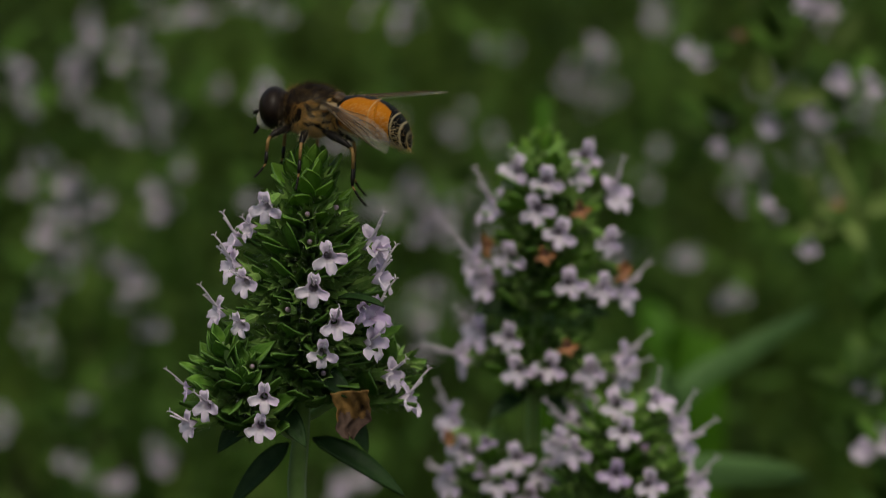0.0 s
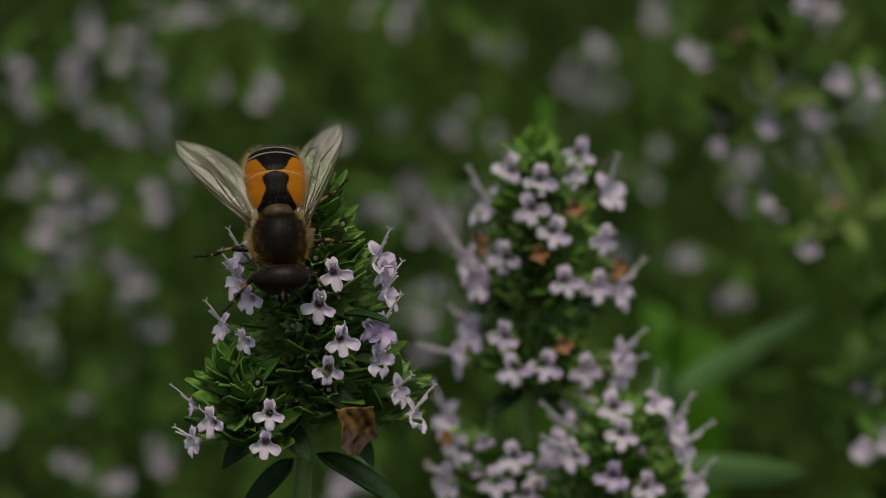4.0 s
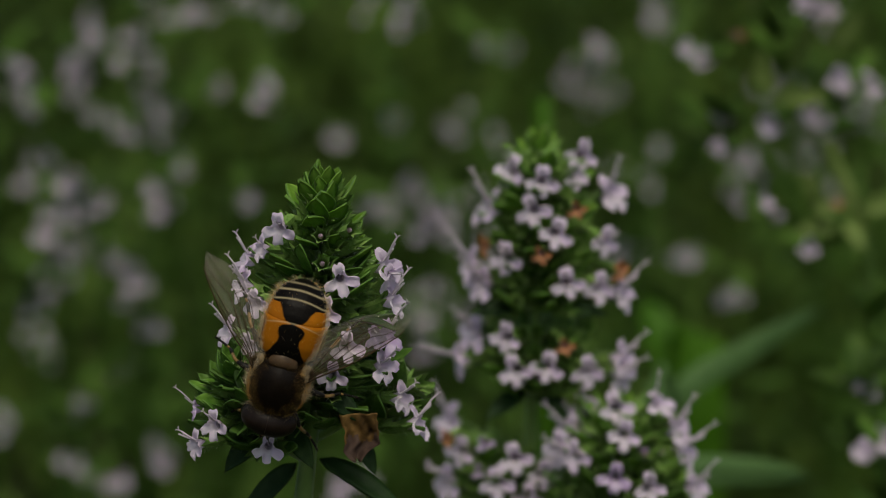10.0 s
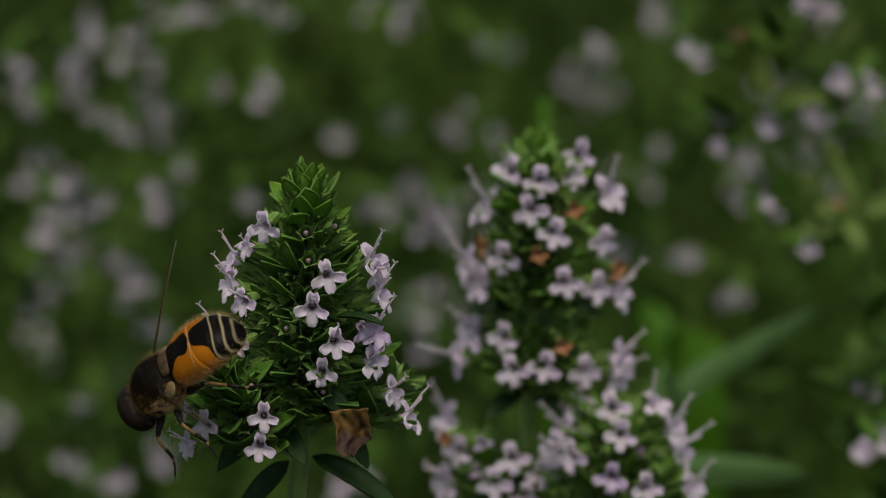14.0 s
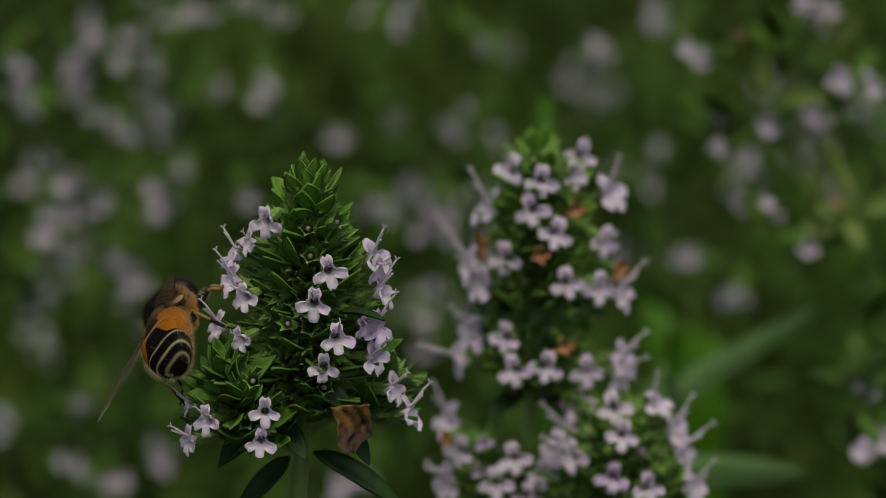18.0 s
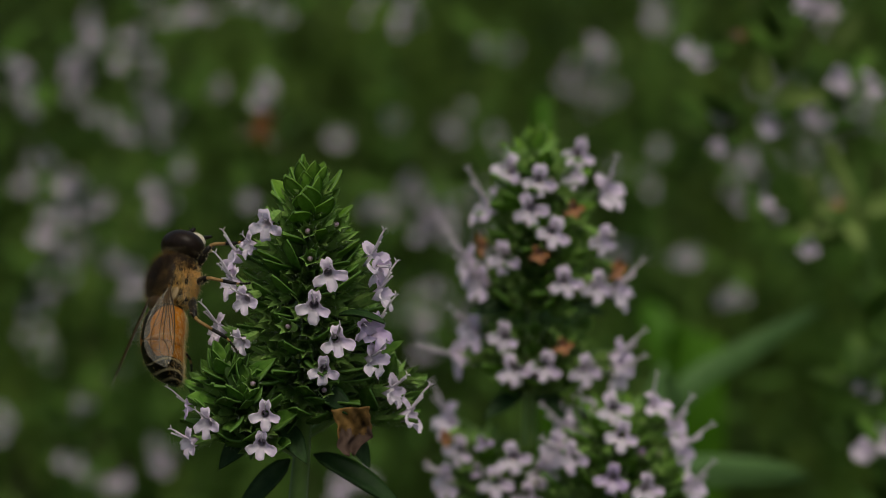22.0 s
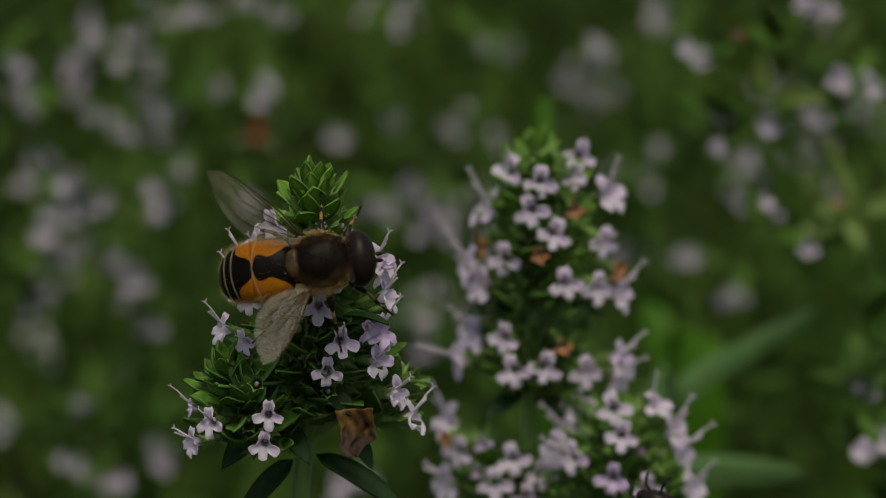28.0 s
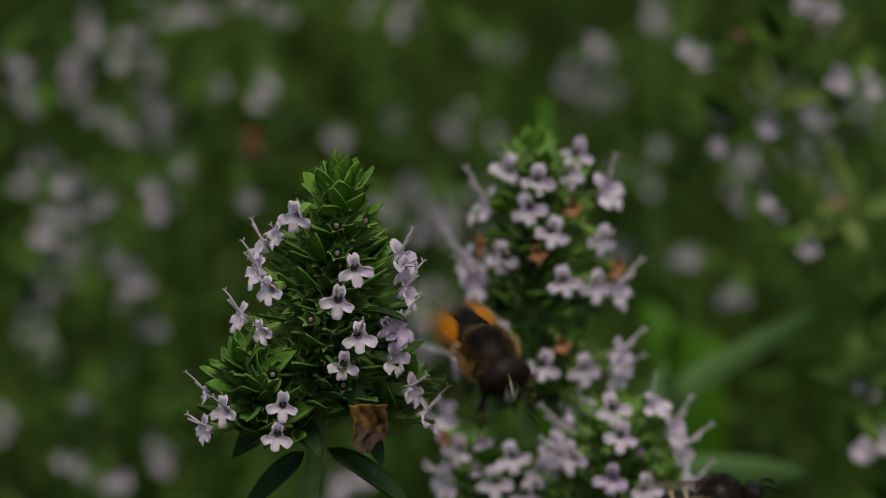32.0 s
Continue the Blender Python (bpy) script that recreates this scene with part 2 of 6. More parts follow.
def calyx_mesh(seed, hairy=44):
    """Ribbed tube with five pointed teeth, edged with pale hairs."""
    r = random.Random(seed)
    so = Soup()
    n = 10
    for x, rad in ((-3.0, 0.16), (-2.6, 0.42), (-1.7, 0.62), (-0.7, 0.66), (0.0, 0.72)):
        for k in range(n):
            a = 2 * math.pi * k / n
            q = rad * (1.07 if k % 2 else 0.93)
            so.v.append(Vector((x, q * math.cos(a), q * math.sin(a))))
    for i in range(4):
        for k in range(n):
            so.f.append((i * n + k, i * n + (k + 1) % n, (i + 1) * n + (k + 1) % n, (i + 1) * n + k))
            so.s.append(0)
    for k in range(0, n, 2):
        a = 2 * math.pi * (k + 1) / n
        l = r.uniform(0.8, 1.3)
        i = len(so.v)
        so.v += [Vector((l, 1.12 * math.cos(a), 1.12 * math.sin(a))), Vector((l * 0.45, 0.74 * math.cos(a), 0.74 * math.sin(a)))]
        for q in (0, 1):
            so.f += [(4 * n + (k + q) % n, 4 * n + (k + q + 1) % n, i)]
            so.s.append(0)
    for _ in range(hairy):
        i = r.randrange(2 * n, 5 * n)
        p = so.v[i]
        a = math.atan2(p.z, p.y) + r.uniform(-0.3, 0.3)
        so.hair(i, p + Vector((r.uniform(0.1, 0.6), 0.5 * math.cos(a), 0.5 * math.sin(a))), 0.011, 1)
    return so.mesh("calyx", [CALYX, HAIR_PALE], False)


def leaf_mesh(name, mat, length, width, fold=0.35, curl=0.15, seed=0, n=7, thick=0.14, point=0.75, margin=None, hairs=0):
    """An ovate leaf, folded along its midrib and curled along its length, with an optional pale hairy margin."""
    r = random.Random(seed)
    grid = []
    wave = r.uniform(0, 6)
    across = (-1, -0.86, -0.45, 0, 0.45, 0.86, 1) if margin else (-1, -0.55, 0, 0.55, 1)
    for i in range(n + 1):
        t = i / n
        half = 0.5 * width * (math.sin(math.pi * min(1, t ** point)) ** 0.75 * (1 - 0.1 * t) + 0.05 * (1 - t))
        row = []
        for s in across:
            y = half * s
            z = fold * abs(y) + curl * length * (t * t - 0.35 * t) + 0.05 * width * math.sin(5 * t + wave + 2 * s) * abs(s)
            row.append((length * t, y, z - (0.07 * width if s == 0 else 0) - (0.05 * width if abs(s) == 1 and margin else 0)))
        grid.append(row)
    so = Soup().sheet(grid, thick)
    if margin:
        cols = len(across)
        k = 0
        for i in range(n):
            for j in range(cols - 1):
                if j in (0, cols - 2):
                    so.s[k] = so.s[k + 1] = 1
                k += 2
        for _ in range(hairs):
            i, side = r.randrange(1, n), r.choice((0, cols - 1))
            p = so.v[i * cols + side]
            so.hair(i * cols + side, p + Vector((r.uniform(0.05, 0.3), (0.32 if side else -0.32) * r.uniform(0.6, 1.2), r.uniform(-0.05, 0.25))), 0.018, 2)
    return so.mesh(name, [mat, margin, HAIR_PALE] if margin else mat)


FLOWERS = [corolla_mesh(i, PETAL) for i in range(5)]
FLOWER_DEEP = corolla_mesh(9, PETAL_DEEP)
FLOWER_FAR = [corolla_mesh(20 + i, PETAL, 16, 3) for i in range(4)]
FLOWER_DRY = corolla_mesh(31, WITHERED, 18, 3)
STAMENS = {l: stamen_mesh(i, l) for i, l in enumerate((0.6, 1.4, 2.0, 2.6, 3.2))}
CALYCES = [calyx_mesh(i) for i in range(4)]
CALYX_FAR = calyx_mesh(8, 0)
LEAVES = [leaf_mesh("leaf", LEAF, 3.4, 1.85, 0.26, 0.08 + 0.07 * i, i, 9, 0.10, 0.72, LEAF_EDGE, 0) for i in range(4)]
LEAVES_YOUNG_LIT = [leaf_mesh("leaf", LEAF_YOUNG, 3.0, 1.7, 0.26, 0.06 + 0.08 * i, 10 + i, 9, 0.10, 0.72, LEAF_EDGE, 0) for i in range(3)]
LEAVES_ROUND = [leaf_mesh("leaf", LEAF_YOUNG, 2.9, 1.8, 0.20, 0.10 + 0.08 * i, 15 + i, 9, 0.10, 0.80, LEAF_EDGE, 0) for i in range(3)]
LEAVES_SIDE = [leaf_mesh("leaf", LEAF, 2.8, 1.75, 0.20, 0.10 + 0.08 * i, 18 + i, 9, 0.10, 0.80, LEAF_EDGE, 0) for i in range(3)]
LEAVES_OLD = [leaf_mesh("leaf", LEAF_DARK, 7.0, 3.2, 0.3, -0.12 - 0.1 * i, 20 + i, 9) for i in range(2)]
LEAVES_FAR = [leaf_mesh("leaf", FAR_LEAF_ONE, 6.5, 2.8, 0.35, 0.1 * i, 30 + i, 4) for i in range(3)]
BUD_MESH = Soup().ball((0, 0, 0), (0.95, 0.55, 0.55), 12, 9).mesh("bud", BUD)
GREEN_BUD = Soup().ball((0, 0, 0), (0.8, 0.64, 0.64), 12, 9).mesh("bud", CALYX)

SPRIGS = "thyme sprigs in bloom"


def sprig(x, y, w, label, group=SPRIGS):
    """The empty at the foot of a sprig, straight below the given place."""
    p = spot(x, y, w)
    return tagged(new("thyme_sprig"), label, "plant", group), Vector((p.x, p.y, 0.0))


def flower(parent, x, y, w, az, el=0.0, size=1.0, stamens=1.4, roll=0.0, pick=0, mesh=None, calyx=None):
    """A flower with its mouth at the given place, looking along az and el."""
    p = spot(x, y, w)
    m = facing(p, heading(az, el), (0, 0, 1), size, roll)
    ob = put("flower", mesh or FLOWERS[pick % 5], parent, m)
    under("calyx", calyx or CALYCES[pick % 4], ob, pose(-1.0 * MM, 0, 0, 36 * pick) @ Matrix.Scale(0.85, 4))
    if stamens:
        under("stamen", STAMENS[stamens], ob)
    return ob


def whorl(parent, centre, axis, radius, n, leaves, leaf_set, rnd, turn, rise=0.55, cal=1.0, leaf_size=1.0, buds=0.25, calyces=None):
    """A ring of calyces round the axis with bract leaves below it."""
    axis = axis.normalized()
    a0 = axis.cross(Vector((0, 1, 0.2))).normalized()
    b0 = axis.cross(a0)
    for k in range(n):
        a = 2 * math.pi * (k + rnd.uniform(-0.3, 0.3)) / n + turn
        out = math.cos(a) * a0 + math.sin(a) * b0
        d = (out + axis * (rise + rnd.uniform(-0.25, 0.3))).normalized()
        p = centre + out * (radius * rnd.uniform(0.82, 1.0)) * MM + axis * rnd.uniform(-0.5, 0.7) * MM
        ob = put("calyx", (calyces or CALYCES)[k % len(calyces or CALYCES)], parent, facing(p, d, axis, cal * rnd.uniform(0.75, 1.05), rnd.uniform(0, 72)))
        if rnd.random() < buds:
            under("bud", BUD_MESH if rnd.random() < 0.2 else GREEN_BUD, ob, pose(-0.55 * MM, 0, 0))
    for k in range(leaves):
        a = 2 * math.pi * k / leaves + turn * 1.7 + rnd.uniform(-0.3, 0.3)
        out = math.cos(a) * a0 + math.sin(a) * b0
        d = (out + axis * (1.0 * rise + rnd.uniform(-0.35, 0.45))).normalized()
        p = centre + out * radius * 0.62 * MM - axis * rnd.uniform(0.6, 2.0) * MM
        size = leaf_size * rnd.uniform(0.78, 1.12)
        put("leaf", leaf_set[k % len(leaf_set)], parent, facing(p, d, axis, size, rnd.uniform(-25, 25)))


def tiers(profile, step):
    """Evenly spaced whorls along a spike, from a coarse profile of (x, y, radius)."""
    out = []
    y = profile[0][1]
    for (x0, y0, r0), (x1, y1, r1) in zip(profile, profile[1:]):
        while y <= y1:
            t = (y - y0) / (y1 - y0)
            r = r0 + (r1 - r0) * t
            out.append((x0 + (x1 - x0) * t, y, r, round(5 + 2.4 * r)))
            y += step
    return out


def stem(parent, pts, r0, r1, mat=None, name="stem"):
    """A tapering stem through world places."""
    so = Soup()
    n = len(pts)
    so.ring_tube([(p - parent.location) / MM for p in pts], [r0 + (r1 - r0) * i / (n - 1) for i in range(n)], 10)
    return put(name, so.mesh(name, mat or STEM), parent, Matrix.Translation(parent.location))


def rosette(parent, tip, axis, rnd, count=12, size=1.0, leaf_set=None, spread=0.0):
    """The bud of young leaves at the end of a shoot."""
    axis = axis.normalized()
    a0 = axis.cross(Vector((0, 1, 0.2))).normalized()
    b0 = axis.cross(a0)
    for k in range(count):
        t = k / count
        a = k * 1.5708 + (k // 2) * 0.4 + rnd.uniform(-0.35, 0.35)
        out = math.cos(a) * a0 + math.sin(a) * b0
        d = out * (0.95 + spread - 0.70 * t) + axis * (0.85 - 0.6 * spread + 1.1 * t)
        p = tip + axis * (-3.2 + 2.2 * t) * MM + out * 0.25 * MM
        put("leaf", (leaf_set or LEAVES_YOUNG_LIT)[k % 3], parent, facing(p, d, axis - out * 0.5, size * (1.0 - 0.35 * t) * rnd.uniform(0.8, 1.1), rnd.uniform(-20, 20)))


def curve(a, b, c, n=7):
    """Places along a bent line from a over b to c."""
    return [(1 - t) ** 2 * a + 2 * t * (1 - t) * b + t * t * c for t in (i / (n - 1) for i in range(n))]


# ---- ground ----
so = Soup()
N = 40
for i in range(N + 1):
    for j in range(N + 1):
        u, v = (i / N * 2 - 1), (j / N * 2 - 1)
        x, y = math.copysign(abs(u) ** 5, u) * 2.0e6 + u * 800, math.copysign(abs(v) ** 5, v) * 2.0e6 + v * 800
        so.v.append(Vector((x, y, 6 * noise.noise(Vector((x * 0.02, y * 0.02, 0))) - 3)))
for i in range(N):
    for j in range(N):
        a = i * (N + 1) + j
        so.f.append((a, a + N + 1, a + N + 2, a + 1))
        so.s.append(0)
ground = new("ground", so.mesh("ground", SOIL))
tagged(ground, "dark soil under the thyme bed", "ground", kind="structure")


def undergrowth(name, label, count, y0, y1, z0, z1, size, mat, seed, wide=0.0):
    """A mat of very many small leaves, all turned differently."""
    r = np.random.default_rng(seed)
    y = y0 + (y1 - y0) * r.random(count)
    x = (r.random(count) * 2 - 1) * (wide * (1.0 + 0.12 * np.sin(y * 5)) if wide else 0.05 + 0.20 * (y + 0.24))
    hump = 0.5 + 0.5 * np.sin(x * 38 + 3 * np.sin(y * 21)) * np.cos(y * 27 + 2 * np.sin(x * 17))
    z = z0 + (z1 - z0) * r.random(count) ** 0.6 * (0.2 + 0.8 * hump)
    base = np.stack([x, y, z], 1)
    d = r.normal(size=(count, 3))
    d[:, 2] = np.abs(d[:, 2]) + 0.4
    d /= np.linalg.norm(d, axis=1)[:, None]
    s = np.cross(d, r.normal(size=(count, 3)))
    s /= np.linalg.norm(s, axis=1)[:, None]
    n = np.cross(d, s)
    l = size * (0.7 + 0.6 * r.random((count, 1)))
    pts = np.stack([base, base + d * l * 0.45 + s * l * 0.22 + n * l * 0.08, base + d * l, base + d * l * 0.45 - s * l * 0.22 + n * l * 0.08, base + d * l * 0.5 - n * l * 0.03], 1)
    v = pts.reshape(-1, 3)
    k = np.arange(count)[:, None] * 5
    f = np.concatenate([k + [0, 1, 4], k + [1, 2, 4], k + [2, 3, 4], k + [3, 0, 4]], 0)
    me = bpy.data.meshes.new(name)
    me.from_pydata(v.tolist(), [], f.tolist())
    me.materials.append(mat)
    me.update()
    return tagged(new(name, me), label, "plants", kind="stuff")


# dark patches in these mats are shade put into the colour
undergrowth("thyme_foliage", "dense mat of small green thyme leaves", 26000, 0.10, 0.95, 0.005, 0.105, 0.009, FAR_LEAF_SHADED, 3)
undergrowth("far_foliage", "green foliage farther back in the bed", 26000, 0.85, 2.6, 0.005, 0.16, 0.022, FAR_LEAF_SHADED, 5, 1.5)
undergrowth("near_foliage", "low green foliage all round the bed", 60000, -1.0, 1.0, 0.003, 0.09, 0.016, FAR_LEAF_SHADED, 6, 1.3)
PX = 23.04                          # bearings to millimetres at the spike


def stand(x, y, w):
    """Like spot(), but w is counted from an upright line through the middle of the spike."""
    return spot(x, y, w + (520 - y) / PX * math.tan(DOWN))


def bloom(parent, x, y, w, az, el=0.0, size=0.9, stamens=1.4, roll=0.0, pick=0, mesh=None):
    size *= 0.86 if abs(az) < 45 else 0.96 if parent is front else 1.12
    if abs(az) > 50 and parent is not front and stamens > 1:
        stamens = 2.6
    if parent is front and abs(az) < 45:
        w += 1.0
    ww = w + (520 - y) / PX * math.tan(DOWN)
    return flower(parent, x, y, ww, az, el, size, stamens, roll, pick, mesh)


# ---- the spike in focus ----
front, foot = sprig(524, 882, -4.5, "upright thyme spike with lilac flowers and one withered brown leaf")
front.location = foot
rnd = random.Random(4)
base_top = stand(533, 800, 0)
stem(front, [foot, foot.lerp(base_top, 0.35) + Vector((0.0006, 0, 0)), foot.lerp(base_top, 0.7) + Vector((0.0003, 0, 0)), stand(526, 882, 0), base_top, stand(541, 690, 0), stand(546, 500, 0), stand(548, 320, 0)], 0.95, 0.45)
AXIS = stand(548, 300, 0) - stand(540, 700, 0)
for i, (x, y, r, n) in enumerate(tiers([(548, 344, 1.3), (547, 380, 2.1), (546, 420, 2.9), (546, 460, 3.5), (545, 510, 3.9), (543, 580, 4.2), (542, 640, 4.2), (541, 670, 3.7), (540, 704, 2.8)], 25)):
    whorl(front, stand(x, y, 0), AXIS, r, n, 5 if y < 380 else 8, LEAVES_YOUNG_LIT if y < 420 else LEAVES, rnd, i * 0.785, max(0.22, 0.95 - 0.10 * i), 0.86, 1.0 + 0.012 * i, 0.0)
rosette(front, stand(548, 305, 0), AXIS, rnd, 16, 1.25, LEAVES_ROUND, 0.10)
# side shoots low on the stem
shoot = [stand(532, 800, 0), stand(450, 770, 3), stand(398, 640, 5)]
stem(front, curve(*shoot), 0.6, 0.4, None, "branch")
SIDE = shoot[2] - stand(420, 740, 3)
for i, (x, y, w, r, n) in enumerate([(400, 672, 4.6, 1.7, 3), (415, 700, 4.2, 2.4, 5), (432, 730, 3.6, 2.8, 6), (452, 752, 2.8, 2.4, 6)]):
    whorl(front, stand(x, y, w), SIDE, r, n, 8, LEAVES, rnd, i * 0.785, 0.7, 0.85, 1.0, 0.2)
rosette(front, stand(393, 622, 5), SIDE, rnd, 13, 1.05, LEAVES_SIDE, 0.25)
rosette(front, stand(432, 655, 5.5), SIDE + AXIS, rnd, 12, 0.95, LEAVES_SIDE, 0.25)
shoot = [stand(540, 770, -2), stand(620, 730, -2), stand(705, 640, -2)]
stem(front, curve(*shoot), 0.38, 0.3, None, "branch")
SIDE = shoot[2] - stand(650, 730, -1)
for i, (x, y, w, r, n) in enumerate([(695, 662, -1.6, 2.0, 9), (676, 694, -1, 2.3, 9), (655, 720, -0.6, 1.8, 8)]):
    whorl(front, stand(x, y, w), SIDE, r, n, 5, LEAVES, rnd, i * 0.785, 0.7, 0.85, 1.0, 0.15)
bloom(front, 471, 398, 2.6, -22, -8, 0.88, 0.6, 0, 0)
bloom(front, 440, 434, 1.6, -60, 10, 0.72, 0.6, 10, 1)
bloom(front, 414, 452, 0.6, -82, (12 + 14), 0.88, 2.0, -8, 2)
bloom(front, 409, 500, 2.0, -62, (8 + 14), 0.88, 2.6, 0, 3)
bloom(front, 432, 530, 3.6, -28, 2, 0.86, 1.4, 20, 4)
bloom(front, 384, 582, 2.6, -70, (5 + 14), 0.8, 2.6, 0, 0)
bloom(front, 425, 606, 4.2, -35, -5, 0.75, 0.6, 30, 1)
bloom(front, 584, 486, 4.6, 12, 2, 0.86, 0.6, 8, 2)
bloom(front, 555, 543, 5.2, -2, 4, 0.92, 1.4, -4, 3)
bloom(front, 597, 603, 5.4, 12, 6, 0.92, 2.0, 6, 4)
bloom(front, 573, 656, 5.2, 2, 2, 0.78, 0.6, -5, 0)
bloom(front, 664, 460, 1.8, 66, (12 + 14), 0.98, 2.0, 8, 1)
bloom(front, 672, 478, 2.0, 58, -18, 0.8, 1.4, 30, 2)
bloom(front, 678, 520, 1.6, 78, (10 + 14), 0.92, 2.6, 5, 3)
bloom(front, 668, 586, 3.0, 48, (6 + 14), 0.95, 3.2, -10, 4, FLOWER_DEEP)
bloom(front, 648, 580, 3.6, 30, -20, 0.8, 0.6, 40, 0, FLOWER_DEEP)
bloom(front, 665, 638, 3.4, 48, (-6 + 14), 0.85, 2.0, 10, 0)
bloom(front, 697, 694, 1.6, 68, 5, 0.9, 1.4, 0, 1)
bloom(front, 727, 736, 1.0, 76, (4 + 14), 0.9, 2.6, -14, 2)
bloom(front, 468, 734, 7.6, 0, 12, 0.82, 0.6, 0, 3)
bloom(front, 461, 787, 7.8, -3, 2, 0.84, 0.6, 0, 4)
bloom(front, 365, 748, 6.4, -36, 8, 0.82, 1.4, 12, 0)
bloom(front, 333, 784, 6.4, -56, 0, 0.78, 2.0, 8, 1)
bloom(front, 330, 720, 5.6, -84, 8, 0.6, 3.2, 0, 2, FLOWER_DEEP)
for x, y, w, az in ((549, 457, 5.4, 0), (600, 396, 3.8, 30), (545, 408, 4.6, 0), (507, 577, 6.0, -20), (447, 678, 7.8, 0), (575, 690, 5.6, 10)):
    c = put("calyx", CALYCES[0], front, facing(stand(x, y, w), heading(az, 22), (0, 0, 1), 0.66))
    under("bud", BUD_MESH, c, pose(-0.7 * MM, 0, 0) @ Matrix.Scale(0.6, 4))
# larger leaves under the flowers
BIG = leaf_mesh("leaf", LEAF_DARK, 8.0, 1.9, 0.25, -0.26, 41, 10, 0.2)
BIG_GREEN = leaf_mesh("leaf", LEAF, 5.5, 1.9, 0.3, 0.1, 42, 8, 0.16)
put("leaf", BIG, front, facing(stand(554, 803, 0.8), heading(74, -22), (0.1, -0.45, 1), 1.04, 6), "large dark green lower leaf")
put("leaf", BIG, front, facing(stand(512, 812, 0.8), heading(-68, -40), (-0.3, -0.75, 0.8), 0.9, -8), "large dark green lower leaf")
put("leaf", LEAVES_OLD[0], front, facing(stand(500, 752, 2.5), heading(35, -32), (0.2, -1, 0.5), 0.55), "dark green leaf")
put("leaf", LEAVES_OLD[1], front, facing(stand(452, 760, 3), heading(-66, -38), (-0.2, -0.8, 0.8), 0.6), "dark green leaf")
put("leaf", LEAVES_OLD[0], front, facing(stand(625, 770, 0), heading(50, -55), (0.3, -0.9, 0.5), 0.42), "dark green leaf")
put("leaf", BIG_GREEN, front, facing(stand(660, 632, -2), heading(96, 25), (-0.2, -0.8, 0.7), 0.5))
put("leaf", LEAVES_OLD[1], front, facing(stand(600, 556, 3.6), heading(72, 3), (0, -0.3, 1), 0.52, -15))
# the withered leaf: green at its foot, brown and cupped at its end
wm = facing(stand(562, 684, 3.6), heading(62, -26), (0.1, -0.75, 0.85), 0.82)
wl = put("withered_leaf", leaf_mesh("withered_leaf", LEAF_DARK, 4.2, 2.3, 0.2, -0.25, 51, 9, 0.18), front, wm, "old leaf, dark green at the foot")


def along(stops, t):
    """A value between stops of (t, value)."""
    for (t0, v0), (t1, v1) in zip(stops, stops[1:]):
        if t <= t1:
            return v0 + (v1 - v0) * (t - t0) / (t1 - t0)
    return stops[-1][1]


grid = []
for i in range(22):
    t = i / 21
    lo = along([(0, -1.6), (0.35, -1.1), (0.8, -1.2), (0.93, -0.85), (1, -0.3)], t) + 0.05 * math.sin(23 * t)
    hi = along([(0, 1.45), (0.35, 1.55), (0.66, 1.6), (0.74, 1.15), (0.82, 0.6), (0.93, 0.4), (1, 0.1)], t) + 0.05 * math.sin(31 * t + 1)
    row = []
    for j in range(17):
        u = j / 16
        y = lo + (hi - lo) * u
        x = 3.75 * t + 0.10 * math.sin(9 * u + 1) * t
        z = 0.55 * (2 * u - 1) ** 2 * (0.5 + t) + 0.16 * math.sin(11 * u + 5 * t) + 0.10 * math.sin(19 * u - 9 * t) - 0.5 * math.sin(2.6 * t)
        row.append((x, y, z))
    grid.append(row)
tip_pose = facing(stand(620, 722, 5.0), heading(20, -84), (0.15, -1, 0.1), 0.98)
dry = Soup().sheet(grid, 0.10)
for k, f in enumerate(dry.f):
    c = dry.v[f[0]]
    dry.s[k] = 1 if c.x > 2.0 + 0.35 * math.sin(3.1 * c.y) + 0.2 * math.sin(9 * c.y) else 0
under("dry_tip", dry.mesh("dry_tip", [LEAF_DRY, LEAF_DRY_PALE]), wl, wm.inverted() @ tip_pose, "curled brown dry leaf end")

# ---- the two spikes just behind ----
second, foot = sprig(930, 882, -36.5, "thyme spike with lilac flowers, some withered orange")
second.location = foot
rnd = random.Random(7)
W2 = -32
stem(second, [foot, stand(928, 960, W2), stand(932, 882, W2), stand(936, 700, W2), stand(946, 480, W2), stand(950, 270, W2)], 0.8, 0.4)
AXIS2 = stand(950, 270, W2) - stand(936, 700, W2)
# the lighter young-leaf colour on every tier stands in for brightness and haze
for i, (x, y, r, n) in enumerate(tiers([(952, 282, 1.5), (954, 330, 2.7), (956, 395, 3.5), (955, 470, 3.8), (954, 525, 3.5)], 27) + tiers([(950, 580, 3.8), (948, 628, 4.2), (944, 664, 3.2)], 27)):
    whorl(second, stand(x, y, W2), AXIS2, r, n + 1, 6, LEAVES_YOUNG_LIT, rnd, i * 0.785, 0.6, 0.9, 1.15, 0.08)
rosette(second, stand(948, 240, W2 - 2), AXIS2, rnd, 10, 1.2)
for k, (x, y, dw, az, el, st) in enumerate([(900, 302, 1.5, -35, 20, 2.0), (955, 322, 4, 0, 0, 0.6), (939, 373, 4.5, -8, -2, 0.6), (1026, 275, -2, 12, 10, 1.4), (1012, 310, 1, 40, 0, 0.6), (1080, 342, -1, 55, 30, 2.0), (980, 414, 5, 5, 0, 0.6)]):
    bloom(second, x, y, W2 + dw, az, el, 1.0, st, 14 * (k % 3) - 14, k)
